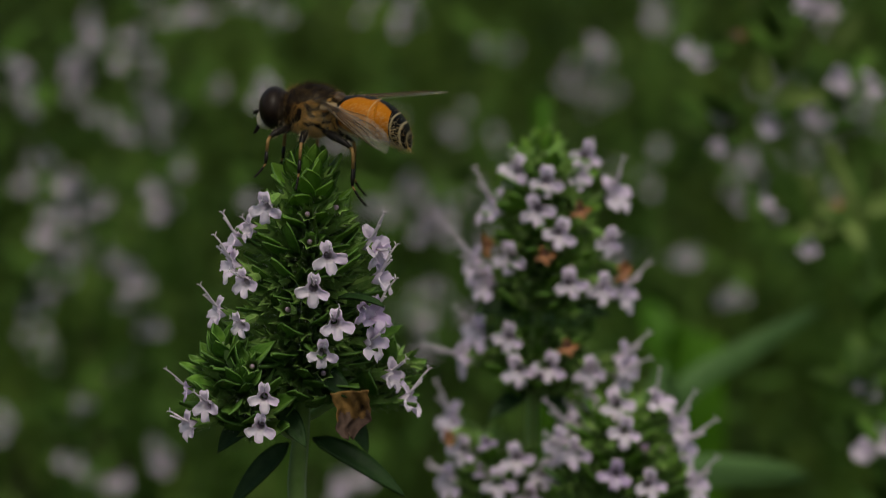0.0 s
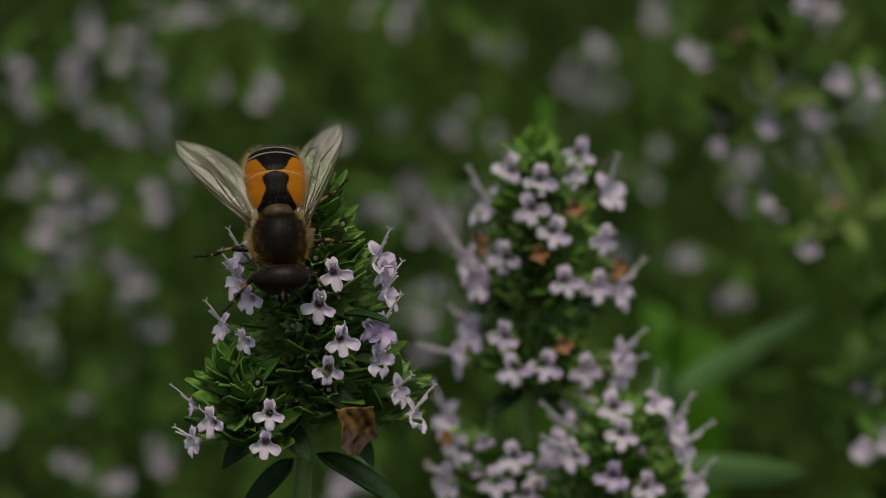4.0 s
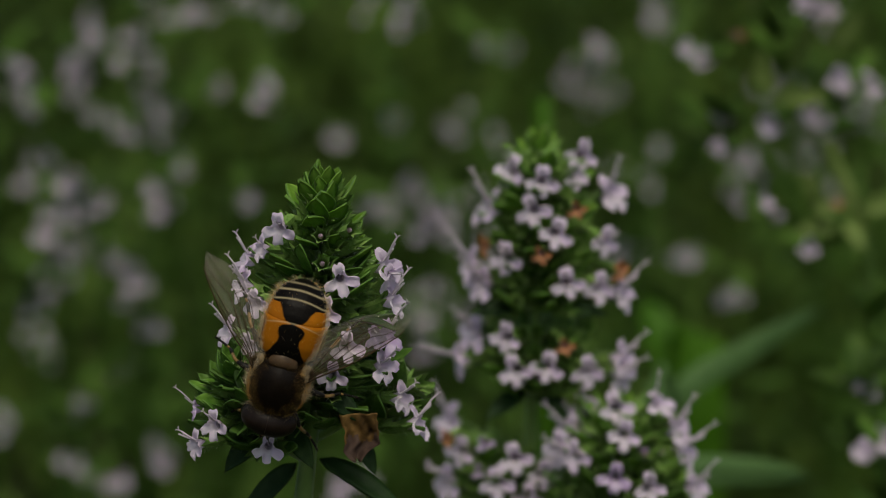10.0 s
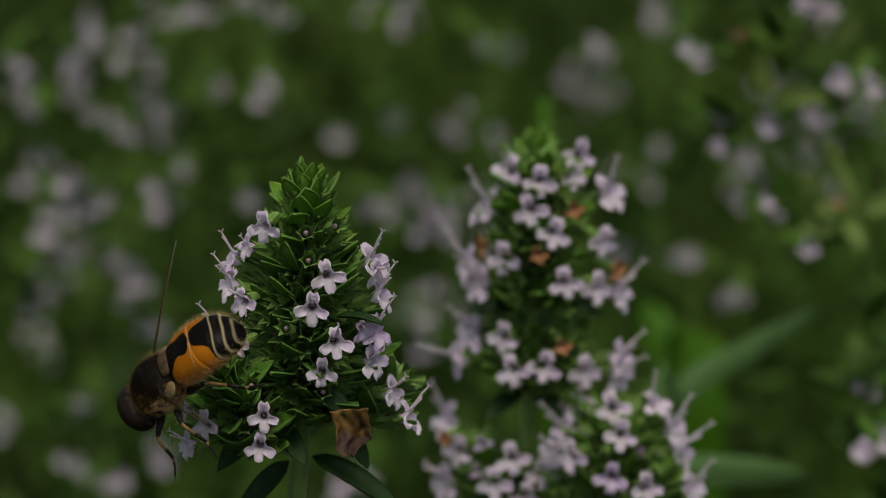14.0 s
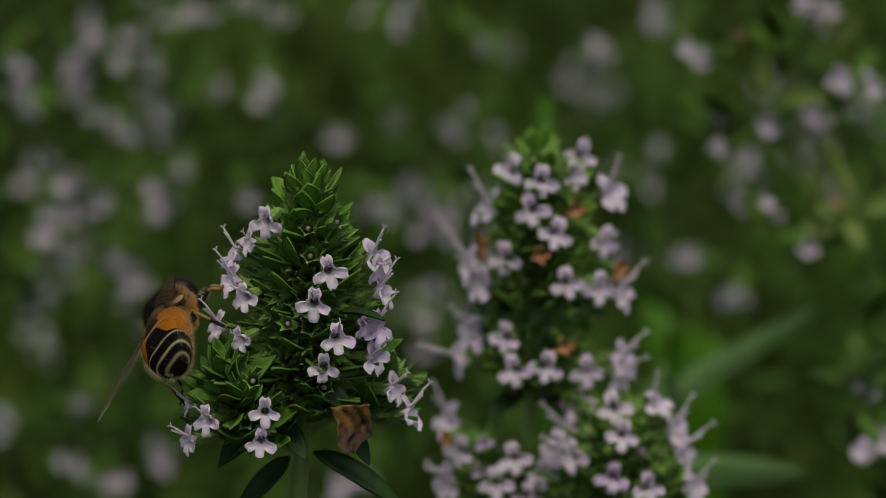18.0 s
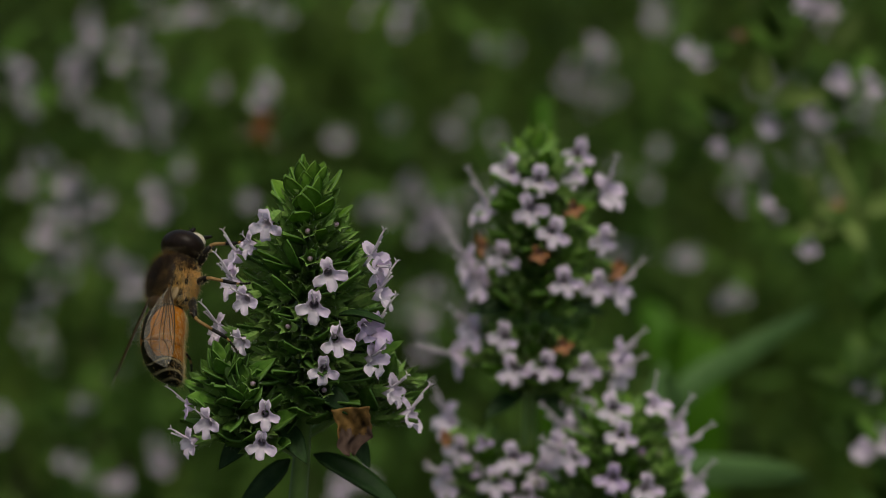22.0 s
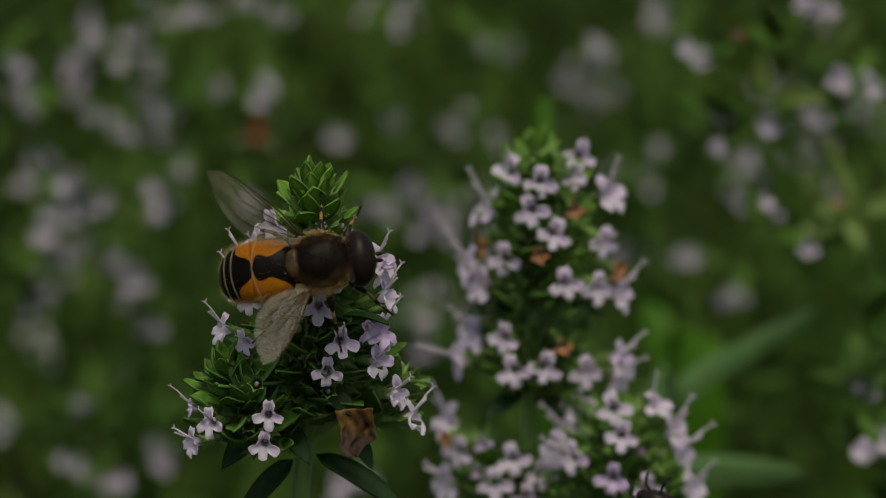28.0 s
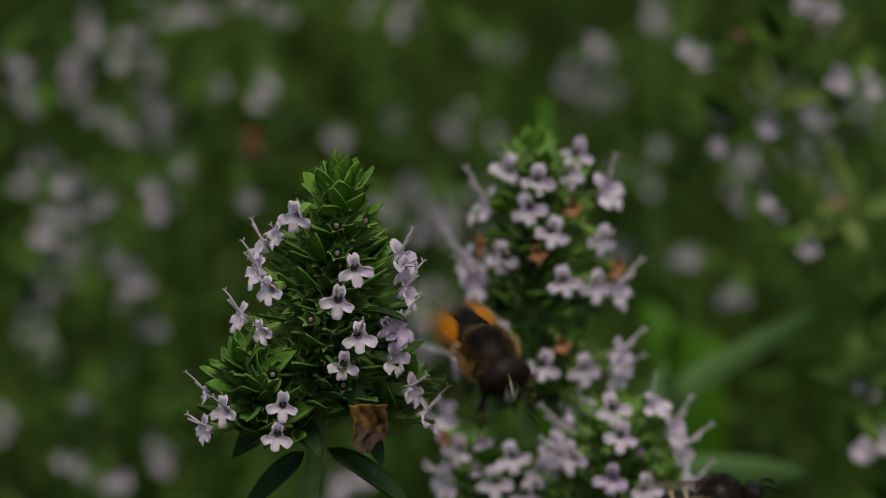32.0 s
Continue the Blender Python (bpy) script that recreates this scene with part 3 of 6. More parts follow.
for k, (x, y, dw, az, el, st) in enumerate([(1066, 428, 2, 35, -12, 1.4), (858, 368, 0, -75, 25, 2.6), (828, 470, 0, -72, 18, 2.6), (846, 500, 1, -55, 5, 1.4), (892, 458, 3, -25, 2, 2.0), (1000, 502, 5, 8, 0, 1.4), (1058, 510, 3, 30, -8, 0.6), (1098, 518, 0, 68, 12, 3.2)]):
    bloom(second, x, y, W2 + dw, az, el, 1.0, st, 12 * (k % 3) - 10, k + 1)
for k, (x, y, dw, az, el, st) in enumerate([(832, 590, 0, -60, 8, 2.6), (890, 598, 4, -20, 4, 1.4), (808, 640, 0, -74, -15, 2.0), (908, 656, 5, -10, 0, 0.6), (963, 650, 5, 6, 2, 0.6), (1036, 658, 4, 24, -6, 1.4), (1098, 636, 1, 64, 8, 3.2), (1096, 660, 1, 58, -6, 2.6)]):
    bloom(second, x, y, W2 + dw, az, el, 1.0, st, 10 * (k % 4) - 14, k + 2)
for x, y, dw, az in ((1016, 370, 4.5, 20), (953, 450, 5, -10), (1093, 478, 1, 60), (995, 612, 5, 15), (852, 432, 1, -60)):
    bloom(second, x, y, W2 + dw, az, -10, 0.62, 0, 25, 1, FLOWER_DRY)
for x, y, az, el in ((925, 690, -60, -25), (948, 692, 55, -30), (915, 545, -80, 0), (985, 545, 70, 0)):
    put("leaf", LEAVES_OLD[0], second, facing(stand(x, y, W2 + 1), heading(az, el), (0, -0.6, 1), 0.62))
# low branch of the same spike, towards the front plant
stem(second, curve(stand(928, 960, W2), stand(860, 930, W2 + 1), stand(850, 800, W2 + 2)), 0.6, 0.35, None, "branch")
for i, (x, y, r, n) in enumerate([(862, 790, 2.4, 8), (868, 820, 3.6, 11), (880, 850, 4.0, 11), (890, 885, 4.0, 10)]):
    whorl(second, stand(x, y, W2 + 1), AXIS2, r, n, 4, LEAVES_YOUNG_LIT, rnd, i * 0.785, 0.6, 0.88, 1.05, 0.1)
for k, (x, y, dw, az, el, st) in enumerate([(810, 798, 3, -25, 5, 1.4), (786, 852, 2, -50, 0, 2.0), (908, 812, 5, 5, 6, 0.6), (958, 840, 4, 20, 0, 0.6), (876, 856, 6, 0, -4, 0.6), (790, 745, -2, -60, 30, 2.6), (930, 880, 5, 10, 0, 0.6)]):
    bloom(second, x, y, W2 + dw, az, el, 1.0, st, 10 * (k % 3) - 8, k + 3)
for x, y, az in ((787, 774, -40), (853, 786, 0), (846, 834, 0)):
    bloom(second, x, y, W2 + 4, az, -10, 0.6, 0, 25, 1, FLOWER_DRY if y < 780 else FLOWER_DEEP)

third, foot = sprig(1075, 882, -32.5, "bushy thyme head with lilac flowers")
third.location = foot
rnd = random.Random(11)
W3 = -28
stem(third, [foot, stand(1078, 960, W3), stand(1082, 882, W3), stand(1090, 780, W3), stand(1094, 730, W3)], 0.8, 0.4)
AXIS3 = stand(1094, 700, W3) - stand(1082, 882, W3)
for i, (x, y, r, n) in enumerate(tiers([(1096, 740, 2.0), (1098, 775, 3.4), (1098, 808, 4.4), (1096, 842, 5.0), (1092, 876, 5.2), (1090, 912, 5.0)], 25)):
    whorl(third, stand(x, y, W3), AXIS3, r, n, 7, LEAVES_YOUNG_LIT if y < 850 else LEAVES, rnd, i * 0.785, 0.6, 0.9, 1.25, 0.2)
rosette(third, stand(1118, 752, W3 + 1), AXIS3, rnd, 10, 1.0)
for k, (x, y, dw, az, el, st) in enumerate([(1030, 742, -1, -50, 30, 2.0), (1000, 770, 0, -62, 10, 2.0), (1085, 724, 2, -5, 12, 1.4), (1100, 772, 5, 2, 12, 0.6), (1160, 716, 1, 40, 42, 2.6), (1196, 760, 1, 68, 22, 1.4), (1208, 800, 1, 66, 4, 3.2)]):
    bloom(third, x, y, W3 + dw, az, el, 1.0, st, 10 * (k % 3) - 8, k)
for k, (x, y, dw, az, el, st) in enumerate([(1083, 848, 7, -6, 8, 0.6), (1145, 866, 6, 20, 14, 1.4), (1226, 868, 2, 66, 14, 3.2), (985, 800, 2, -50, -6, 1.4), (1005, 748, -2, -40, 20, 1.4), (1012, 810, 4, -35, 0, 0.6)]):
    bloom(third, x, y, W3 + dw, az, el, 1.0, st, 10 * (k % 3) - 8, k + 2, FLOWER_DEEP if k == 0 else None)


# ---- blurred sprigs farther back ----
def back_sprig(label, x, y, w, spots, rnd, leaves=10, green=6, dry=(), per=2, size=1.1, root=0):
    """A sprig in the background with flowers at the given bearings."""
    rnd = random.Random(round(7 * x + 13 * y))
    far = w < -100
    if far:
        w *= 1.15
    p = spot(x, y, w)
    e = tagged(new("thyme_sprig"), label, "plant", SPRIGS)
    e.location = (p.x + root * MM + rnd.uniform(-0.03, 0.03), p.y + rnd.uniform(0.01, 0.03), 0.0)
    mid = e.location.lerp(p, 0.5) + Vector((rnd.uniform(-0.006, 0.006), 0, 0.012))
    line = curve(Vector(e.location), mid, p, 8)
    stem(e, line, 0.5, 0.3, FAR_LEAF_ONE)
    k = 0
    for sx, sy in spots:
        for j in range(per + (2 if sy > 300 else 1) if far else per):
            a = 24 if far else 13
            q = spot(sx + rnd.uniform(-a, a), sy + rnd.uniform(-a, a), w + rnd.uniform(-4, 4))
            ob = put("flower", FLOWER_FAR[k % 4], e, facing(q, heading(rnd.uniform(-50, 50), rnd.uniform(-5, 35)), (0, 0, 1), size * (rnd.uniform(0.42, 0.74) if far else rnd.uniform(0.9, 1.15)), rnd.uniform(-20, 20)))
            under("calyx", CALYX_FAR, ob, pose(-1.0 * MM, 0, 0))
            k += 1
        for j in range(green):
            q = spot(sx + rnd.uniform(-28, 28), sy + rnd.uniform(-16, 34), w - 3 + rnd.uniform(-5, 4))
            put("leaf", LEAVES_FAR[j % 3], e, facing(q, heading(rnd.uniform(-180, 180), rnd.uniform(0, 50)), (0, -0.4, 1), rnd.uniform(0.5, 0.9)))
    for sx, sy in dry:
        put("flower", FLOWER_DRY, e, facing(spot(sx, sy, w + 2), heading(50, 10), (0, 0, 1), 0.42))
    for j in range(leaves):
        t = rnd.uniform(0.45, 1.0)
        q = line[min(7, int(t * 8))]
        a = j * 137.5
        put("leaf", LEAVES_FAR[j % 3], e, facing(q + Vector((0, 0, rnd.uniform(-4, 4) * MM)), heading(a, rnd.uniform(5, 55)), (0, 0, 1), rnd.uniform(0.7, 1.2)))
    return e


rnd = random.Random(21)
LBL = "lilac-flowering thyme sprig among green leaves"
LEAVES_PALE = [leaf_mesh("leaf", STALK, 4.6, 2.0, 0.35, 0.1 * i, 60 + i, 5) for i in range(3)]


def pale_leaves(e, w, places):
    """Pale young leaves of a sprig in the background: bearing, side, rise and size of each."""
    for i, (x, y, az, el, size) in enumerate(places):
        put("leaf", LEAVES_PALE[i % 3], e, facing(spot(x, y, w), heading(az, el), (0, -0.8, 0.6), size), "pale green young leaf")


e = back_sprig("thyme sprig with lilac flowers and pale young leaves", 1375, 120, -96, [(1482, 140), (1537, 142), (1447, 200), (1415, 18), (1462, 4), (1365, 215)], rnd, 12, 4, [(1312, 60)], 2, 0.8, 70)
pale_leaves(e, -93, [(1348, 165, -10, 80, 1.1), (1370, 180, 30, 20, 1.2), (1400, 125, 40, 60, 0.9), (1470, 85, 60, 50, 1.2), (1420, 95, 10, 70, 0.9), (1375, 160, -60, 30, 1.0), (1335, 20, -40, 60, 1.0), (1390, 180, 70, 10, 1.0)])
back_sprig("thyme sprig with lilac flowers", 1290, 170, -98, [(1257, 100), (1208, 78), (1268, 205), (1285, 248)], rnd, 6, 3, (), 1, 0.75, 110)
e = back_sprig("thick pale-green thyme stem with fresh leaves", 1500, 375, -96, [(1360, 378), (1425, 440), (1345, 360)], rnd, 8, 3, [(1483, 360)], 1, 0.7, 50)
pale_leaves(e, -93, [(1450, 355, -60, 55, 1.0), (1545, 345, 20, 70, 1.1), (1480, 400, -70, -5, 1.1), (1500, 390, 20, -30, 1.0), (1525, 372, 75, 15, 1.2), (1478, 380, -50, 20, 1.0)])
back_sprig(LBL, 1535, 620, -72, [(1532, 680), (1520, 795), (1562, 770)], rnd, 12, 6, (), 2, 0.75)
back_sprig(LBL, 1300, 490, -150, [(1300, 512)], rnd, 8, 3)
back_sprig(LBL, 1240, 445, -170, [(1215, 455), (1345, 292)], rnd, 8, 3)
back_sprig(LBL, 240, 60, -170, [(245, 75), (262, 105), (225, 125), (140, 110), (150, 80)], rnd, 12, 3)
back_sprig(LBL, 180, 170, -165, [(180, 190), (205, 225), (120, 150)], rnd, 10, 3)
back_sprig(LBL, 300, 170, -180, [(290, 190), (265, 170), (300, 250), (320, 290)], rnd, 10, 3)
back_sprig(LBL, 350, 20, -175, [(350, 30), (270, 10)], rnd, 8, 3)
back_sprig(LBL, 375, 130, -180, [(375, 145)], rnd, 8, 3)
back_sprig(LBL, 490, 20, -180, [(495, 35), (440, 10)], rnd, 8, 3)
back_sprig(LBL, 470, 150, -165, [(462, 172), (480, 160)], rnd, 8, 3)
back_sprig(LBL, 700, 25, -185, [(705, 45), (715, 15), (660, 15)], rnd, 8, 3)
back_sprig(LBL, 845, 55, -165, [(840, 72)], rnd, 8, 3)
back_sprig(LBL, 900, 85, -185, [(905, 98)], rnd, 8, 3)
back_sprig(LBL, 1055, 70, -165, [(1050, 122), (1068, 80)], rnd, 10, 3)
back_sprig(LBL, 1170, 10, -185, [(1172, 12)], rnd, 6, 3)
back_sprig(LBL, 705, 190, -190, [(705, 222)], rnd, 8, 3)
back_sprig(LBL, 800, 200, -195, [(800, 232)], rnd, 8, 3)
back_sprig(LBL, 600, 215, -215, [(595, 245)], rnd, 6, 3)
back_sprig(LBL, 675, 350, -165, [(670, 372)], rnd, 8, 3, (), 4)
back_sprig(LBL, 765, 360, -155, [(765, 378), (755, 402), (785, 405)], rnd, 10, 3, (), 4)
back_sprig(LBL, 445, 315, -160, [(445, 335)], rnd, 8, 3)
back_sprig(LBL, 270, 330, -155, [(262, 350), (285, 378)], rnd, 8, 3)
back_sprig(LBL, 130, 330, -150, [(128, 335), (85, 398), (130, 378), (178, 362)], rnd, 12, 4)
back_sprig(LBL, 75, 240, -170, [(75, 270), (50, 205)], rnd, 8, 3)
back_sprig(LBL, 25, 110, -160, [(15, 115), (32, 142)], rnd, 8, 3)
back_sprig(LBL, 245, 510, -160, [(240, 525), (255, 570)], rnd, 10, 3)
back_sprig(LBL, 140, 690, -150, [(150, 715)], rnd, 10, 4, (), 1)
back_sprig(LBL, 70, 730, -160, [(20, 745)], rnd, 8, 4)
back_sprig(LBL, 60, 510, -170, [(62, 535)], rnd, 8, 4)
back_sprig(LBL, 130, 810, -150, [(128, 832), (210, 872)], rnd, 8, 4)
back_sprig(LBL, 290, 780, -165, [(292, 808)], rnd, 8, 4)
back_sprig(LBL, 745, 580, -180, [(742, 610), (755, 560)], rnd, 8, 4)
back_sprig(LBL, 620, 840, -150, [(600, 868), (650, 850)], rnd, 8, 4)
back_sprig(LBL, 1150, 330, -190, [(1145, 335)], rnd, 8, 4)


for x, y in ((725, 320), (830, 330), (765, 505), (720, 560), (815, 560), (120, 475), (205, 470), (55, 610), (235, 640), (845, 210), (1105, 300), (1130, 425), (1165, 255), (845, 420)):
    back_sprig(LBL, x, y - 25, -180 - (x % 7) * 6, [(x, y), (x + rnd.uniform(-30, 30), y + rnd.uniform(10, 40))], rnd, 8, 2, (), 1)


# more heads still farther back, only hinted at
for i in range(14):
    x, y = rnd.uniform(20, 1540), rnd.uniform(10, 600) * (0.35 + 0.65 * rnd.random())
    if (x > 880 and y > 150) or (x > 540 and y > 70):
        continue
    back_sprig(LBL, x, y - 25, rnd.uniform(-300, -230), [(x, y), (x + rnd.uniform(-40, 40), y + rnd.uniform(-30, 45))], rnd, 6, 2)


# a pale haze of flower heads behind the bare side of the bed
for i in range(15):
    x, y = rnd.uniform(820, 1560), rnd.uniform(0, 340)
    if abs(x - 1240) < 60 and y > 90:
        continue
    back_sprig(LBL, x, y - 25, rnd.uniform(-340, -250), [(x, y), (x + rnd.uniform(-40, 40), y + rnd.uniform(-30, 45))], rnd, 6, 1)


# ---- leafy shoots that fill the bed ----
def leafy(height, count, seed):
    r = random.Random(seed)
    e = tagged(new("thyme_shoot"), "flowerless green thyme shoot with small opposite leaves", "plant", "leafy thyme shoots")
    line = [Vector((0.004 * math.sin(i * 0.7 + seed), 0.003 * math.cos(i * 0.9 + seed), height * i / 6)) for i in range(7)]
    stem(e, line, 0.5, 0.3, FAR_LEAF_ONE)
    for k in range(count):
        t = 0.35 + 0.65 * (k // 2) / (count / 2)
        q = line[min(6, int(t * 6.99))] + Vector((0, 0, r.uniform(-5, 5) * MM))
        put("leaf", LEAVES_FAR[k % 3], e, facing(q, heading((k % 2) * 180 + (k // 2) * 90 + r.uniform(-20, 20), r.uniform(10, 60)), (0, 0, 1), r.uniform(0.8, 1.3)))
    return e


r = random.Random(33)
shoots = [leafy(h, 16, i) for i, h in enumerate((0.115, 0.13, 0.145, 0.16))]
for i, s in enumerate(shoots):
    s.location = (-0.07 + 0.045 * i, 0.16 + 0.03 * i, 0)
for i in range(120):
    y = 0.10 + 0.62 * r.random() ** 0.8
    x = r.uniform(-1, 1) * (0.045 + 0.15 * (y + 0.24))
    if y < 0.15 and -0.02 < x < 0.035:
        continue
    copy_thing(shoots[i % 4], pose(x, y, r.uniform(-0.03, 0.0), r.uniform(-12, 12), r.uniform(-12, 12), r.uniform(0, 360)))


def blade(places, width, mat, label):
    """A long leaf that bends along the given places."""
    e = tagged(new("grass_blade"), label, "plant", "broad leaves behind the thyme")
    p = [places[0], *places, places[-1]]
    pts = []
    for k in range(1, len(p) - 2):
        for t in (0.0, 0.25, 0.5, 0.75):
            pts.append(0.5 * (2 * p[k] + (p[k + 1] - p[k - 1]) * t + (2 * p[k - 1] - 5 * p[k] + 4 * p[k + 1] - p[k + 2]) * t * t + (3 * p[k] - p[k - 1] - 3 * p[k + 1] + p[k + 2]) * t ** 3))
    pts.append(p[-1])
    a, n = places[0], len(pts)
    grid, rib = [], []
    for i, q in enumerate(pts):
        t = i / (n - 1)
        d = (pts[min(n - 1, i + 1)] - pts[max(0, i - 1)]).normalized()
        s = d.cross(AHEAD).normalized()
        half = 0.5 * width * min(1.0, 2 * t + 0.3) * (1 - t ** 7) + 0.1
        q = (q - a) / MM
        grid.append([q + s * half * u - AHEAD * (0.5 - 0.35 * abs(u)) * half * 0.5 for u in (-1, -0.5, 0, 0.5, 1)])
        rib.append(q - AHEAD * half * 0.28)
    e.location = a
    put("blade", Soup().sheet(grid, 0.25).mesh("blade", mat), e, Matrix.Translation(a))
    put("midrib", Soup().ring_tube(rib, [0.16] * n, 6).mesh("midrib", mat), e, Matrix.Translation(a))
    return e


def rooted(x, y, w):
    p = spot(x, y, w)
    return Vector((p.x, p.y, 0.0))


blade([rooted(1130, 882, -95), spot(1150, 900, -97), spot(1200, 705, -100), spot(1320, 620, -103), spot(1450, 545, -106)], 2.6, GRASS, "long green grass blade, arching to one side")
blade([rooted(1090, 882, -85), spot(1090, 960, -85), spot(1180, 850, -85), spot(1300, 832, -86), spot(1430, 842, -88)], 3.2, GRASS, "broad green grass blade, bent over")
blade([rooted(1230, 882, -150), spot(1240, 760, -150), spot(1200, 650, -152), spot(1140, 530, -155)], 6.0, GRASS_BRIGHT, "fresh bright-green blade of grass")
blade([rooted(1000, 500, -120), spot(965, 380, -120), spot(950, 290, -122)], 1.8, GRASS_BRIGHT, "fresh bright-green blade of grass")
stalk = blade([spot(1530, 405, -97), spot(1512, 365, -96), spot(1490, 310, -96), spot(1458, 250, -96)], 1.2, STALK, "pale green stalk, bent over to one side")
stem(stalk, [rooted(1560, 882, -99), spot(1560, 640, -98), spot(1530, 405, -97)], 0.7, 0.6, FAR_LEAF_ONE)



# ---- insects ----
def abdomen_material(name, orange, black, pale):
    """Orange flanks, a black hourglass down the middle and pale hind edges, in the space of the abdomen."""
    m, n, l, p = material(name)
    tc = n.new("ShaderNodeTexCoord")
    sep = n.new("ShaderNodeSeparateXYZ")
    l.new(tc.outputs["Object"], sep.inputs[0])
    along = n.new("ShaderNodeMapRange")
    along.inputs["From Min"].default_value, along.inputs["From Max"].default_value = 0.0, -6.4 * MM
    square = n.new("ShaderNodeMath")
    square.operation = "MULTIPLY"
    l.new(sep.outputs["Y"], square.inputs[0])
    l.new(sep.outputs["Y"], square.inputs[1])
    bow = n.new("ShaderNodeMath")
    bow.operation = "MULTIPLY_ADD"
    bow.inputs[1].default_value = -110.0
    l.new(square.outputs[0], bow.inputs[0])
    l.new(sep.outputs["X"], bow.inputs[2])
    l.new(bow.outputs[0], along.inputs["Value"])
    wob = n.new("ShaderNodeTexNoise")
    wob.inputs["Scale"].default_value = 900
    l.new(tc.outputs["Object"], wob.inputs["Vector"])
    side = n.new("ShaderNodeMath")
    side.operation = "ABSOLUTE"
    l.new(sep.outputs["Y"], side.inputs[0])
    half = n.new("ShaderNodeMath")
    half.operation = "MULTIPLY"
    half.inputs[1].default_value = 1 / (3 * MM)
    l.new(side.outputs[0], half.inputs[0])
    jig = n.new("ShaderNodeMath")
    jig.operation = "MULTIPLY_ADD"
    jig.inputs[1].default_value = 0.08
    l.new(wob.outputs["Fac"], jig.inputs[0])
    l.new(half.outputs[0], jig.inputs[2])

    def curve_of(stops):
        c = n.new("ShaderNodeValToRGB")
        c.color_ramp.elements[0].position, c.color_ramp.elements[0].color = stops[0][0], (stops[0][1],) * 3 + (1,)
        c.color_ramp.elements[1].position, c.color_ramp.elements[1].color = stops[-1][0], (stops[-1][1],) * 3 + (1,)
        for at, v in stops[1:-1]:
            e = c.color_ramp.elements.new(at)
            e.color = (v, v, v, 1)
        l.new(along.outputs[0], c.inputs[0])
        return c

    width = curve_of([(0.0, 0.68), (0.07, 0.52), (0.16, 0.38), (0.25, 0.27), (0.31, 0.26), (0.36, 0.32), (0.43, 0.33), (0.46, 0.24), (0.478, 0.02), (0.505, 0.20), (0.56, 0.29), (0.63, 0.36), (0.695, 0.45), (0.725, 0.70), (0.74, 1.0), (1.0, 1.0)])
    over = n.new("ShaderNodeMath")
    over.operation = "SUBTRACT"
    l.new(jig.outputs[0], over.inputs[0])
    l.new(width.outputs[0], over.inputs[1])
    step = n.new("ShaderNodeMapRange")
    step.inputs["From Min"].default_value, step.inputs["From Max"].default_value = 0.03, 0.07
    l.new(over.outputs[0], step.inputs["Value"])
    mix = n.new("ShaderNodeMix")
    mix.data_type = "RGBA"
    mix.inputs["A"].default_value, mix.inputs["B"].default_value = (*black, 1), (*orange, 1)
    l.new(step.outputs[0], mix.inputs["Factor"])
    tone = n.new("ShaderNodeMix")
    tone.data_type = "RGBA"
    tone.inputs["A"].default_value, tone.inputs["B"].default_value = (0.34, 0.115, 0.007, 1), (*orange, 1)
    cloud = n.new("ShaderNodeTexNoise")
    cloud.inputs["Scale"].default_value, cloud.inputs["Detail"].default_value = 330, 5
    l.new(tc.outputs["Object"], cloud.inputs["Vector"])
    soft = n.new("ShaderNodeMapRange")
    soft.inputs["From Min"].default_value, soft.inputs["From Max"].default_value = 0.35, 0.62
    l.new(cloud.outputs["Fac"], soft.inputs["Value"])
    l.new(soft.outputs[0], tone.inputs["Factor"])
    l.new(tone.outputs["Result"], mix.inputs["B"])
    edge = curve_of([(0.0, 0.0), (0.475, 0.0), (0.488, 0.45), (0.50, 0.0), (0.728, 0.0), (0.741, 0.65), (0.754, 0.0), (0.814, 0.0), (0.827, 0.7), (0.840, 0.0), (0.873, 0.0), (0.881, 0.5), (0.889, 0.0)])
    mix2 = n.new("ShaderNodeMix")
    mix2.data_type = "RGBA"
    l.new(edge.outputs[0], mix2.inputs["Factor"])
    l.new(mix.outputs["Result"], mix2.inputs["A"])
    mix2.inputs["B"].default_value = (*pale, 1)
    l.new(mix2.outputs["Result"], p.inputs["Base Color"])
    p.inputs["Roughness"].default_value = 0.36
    p.inputs["Specular IOR Level"].default_value = 0.06
    bp = n.new("ShaderNodeBump")
    bp.inputs["Strength"].default_value, bp.inputs["Distance"].default_value = 0.2, 0.0001
    fine = n.new("ShaderNodeTexNoise")
    fine.inputs["Scale"].default_value = 5000
    l.new(tc.outputs["Object"], fine.inputs["Vector"])
    l.new(fine.outputs["Fac"], bp.inputs["Height"])
    l.new(bp.outputs[0], p.inputs["Normal"])
    return m


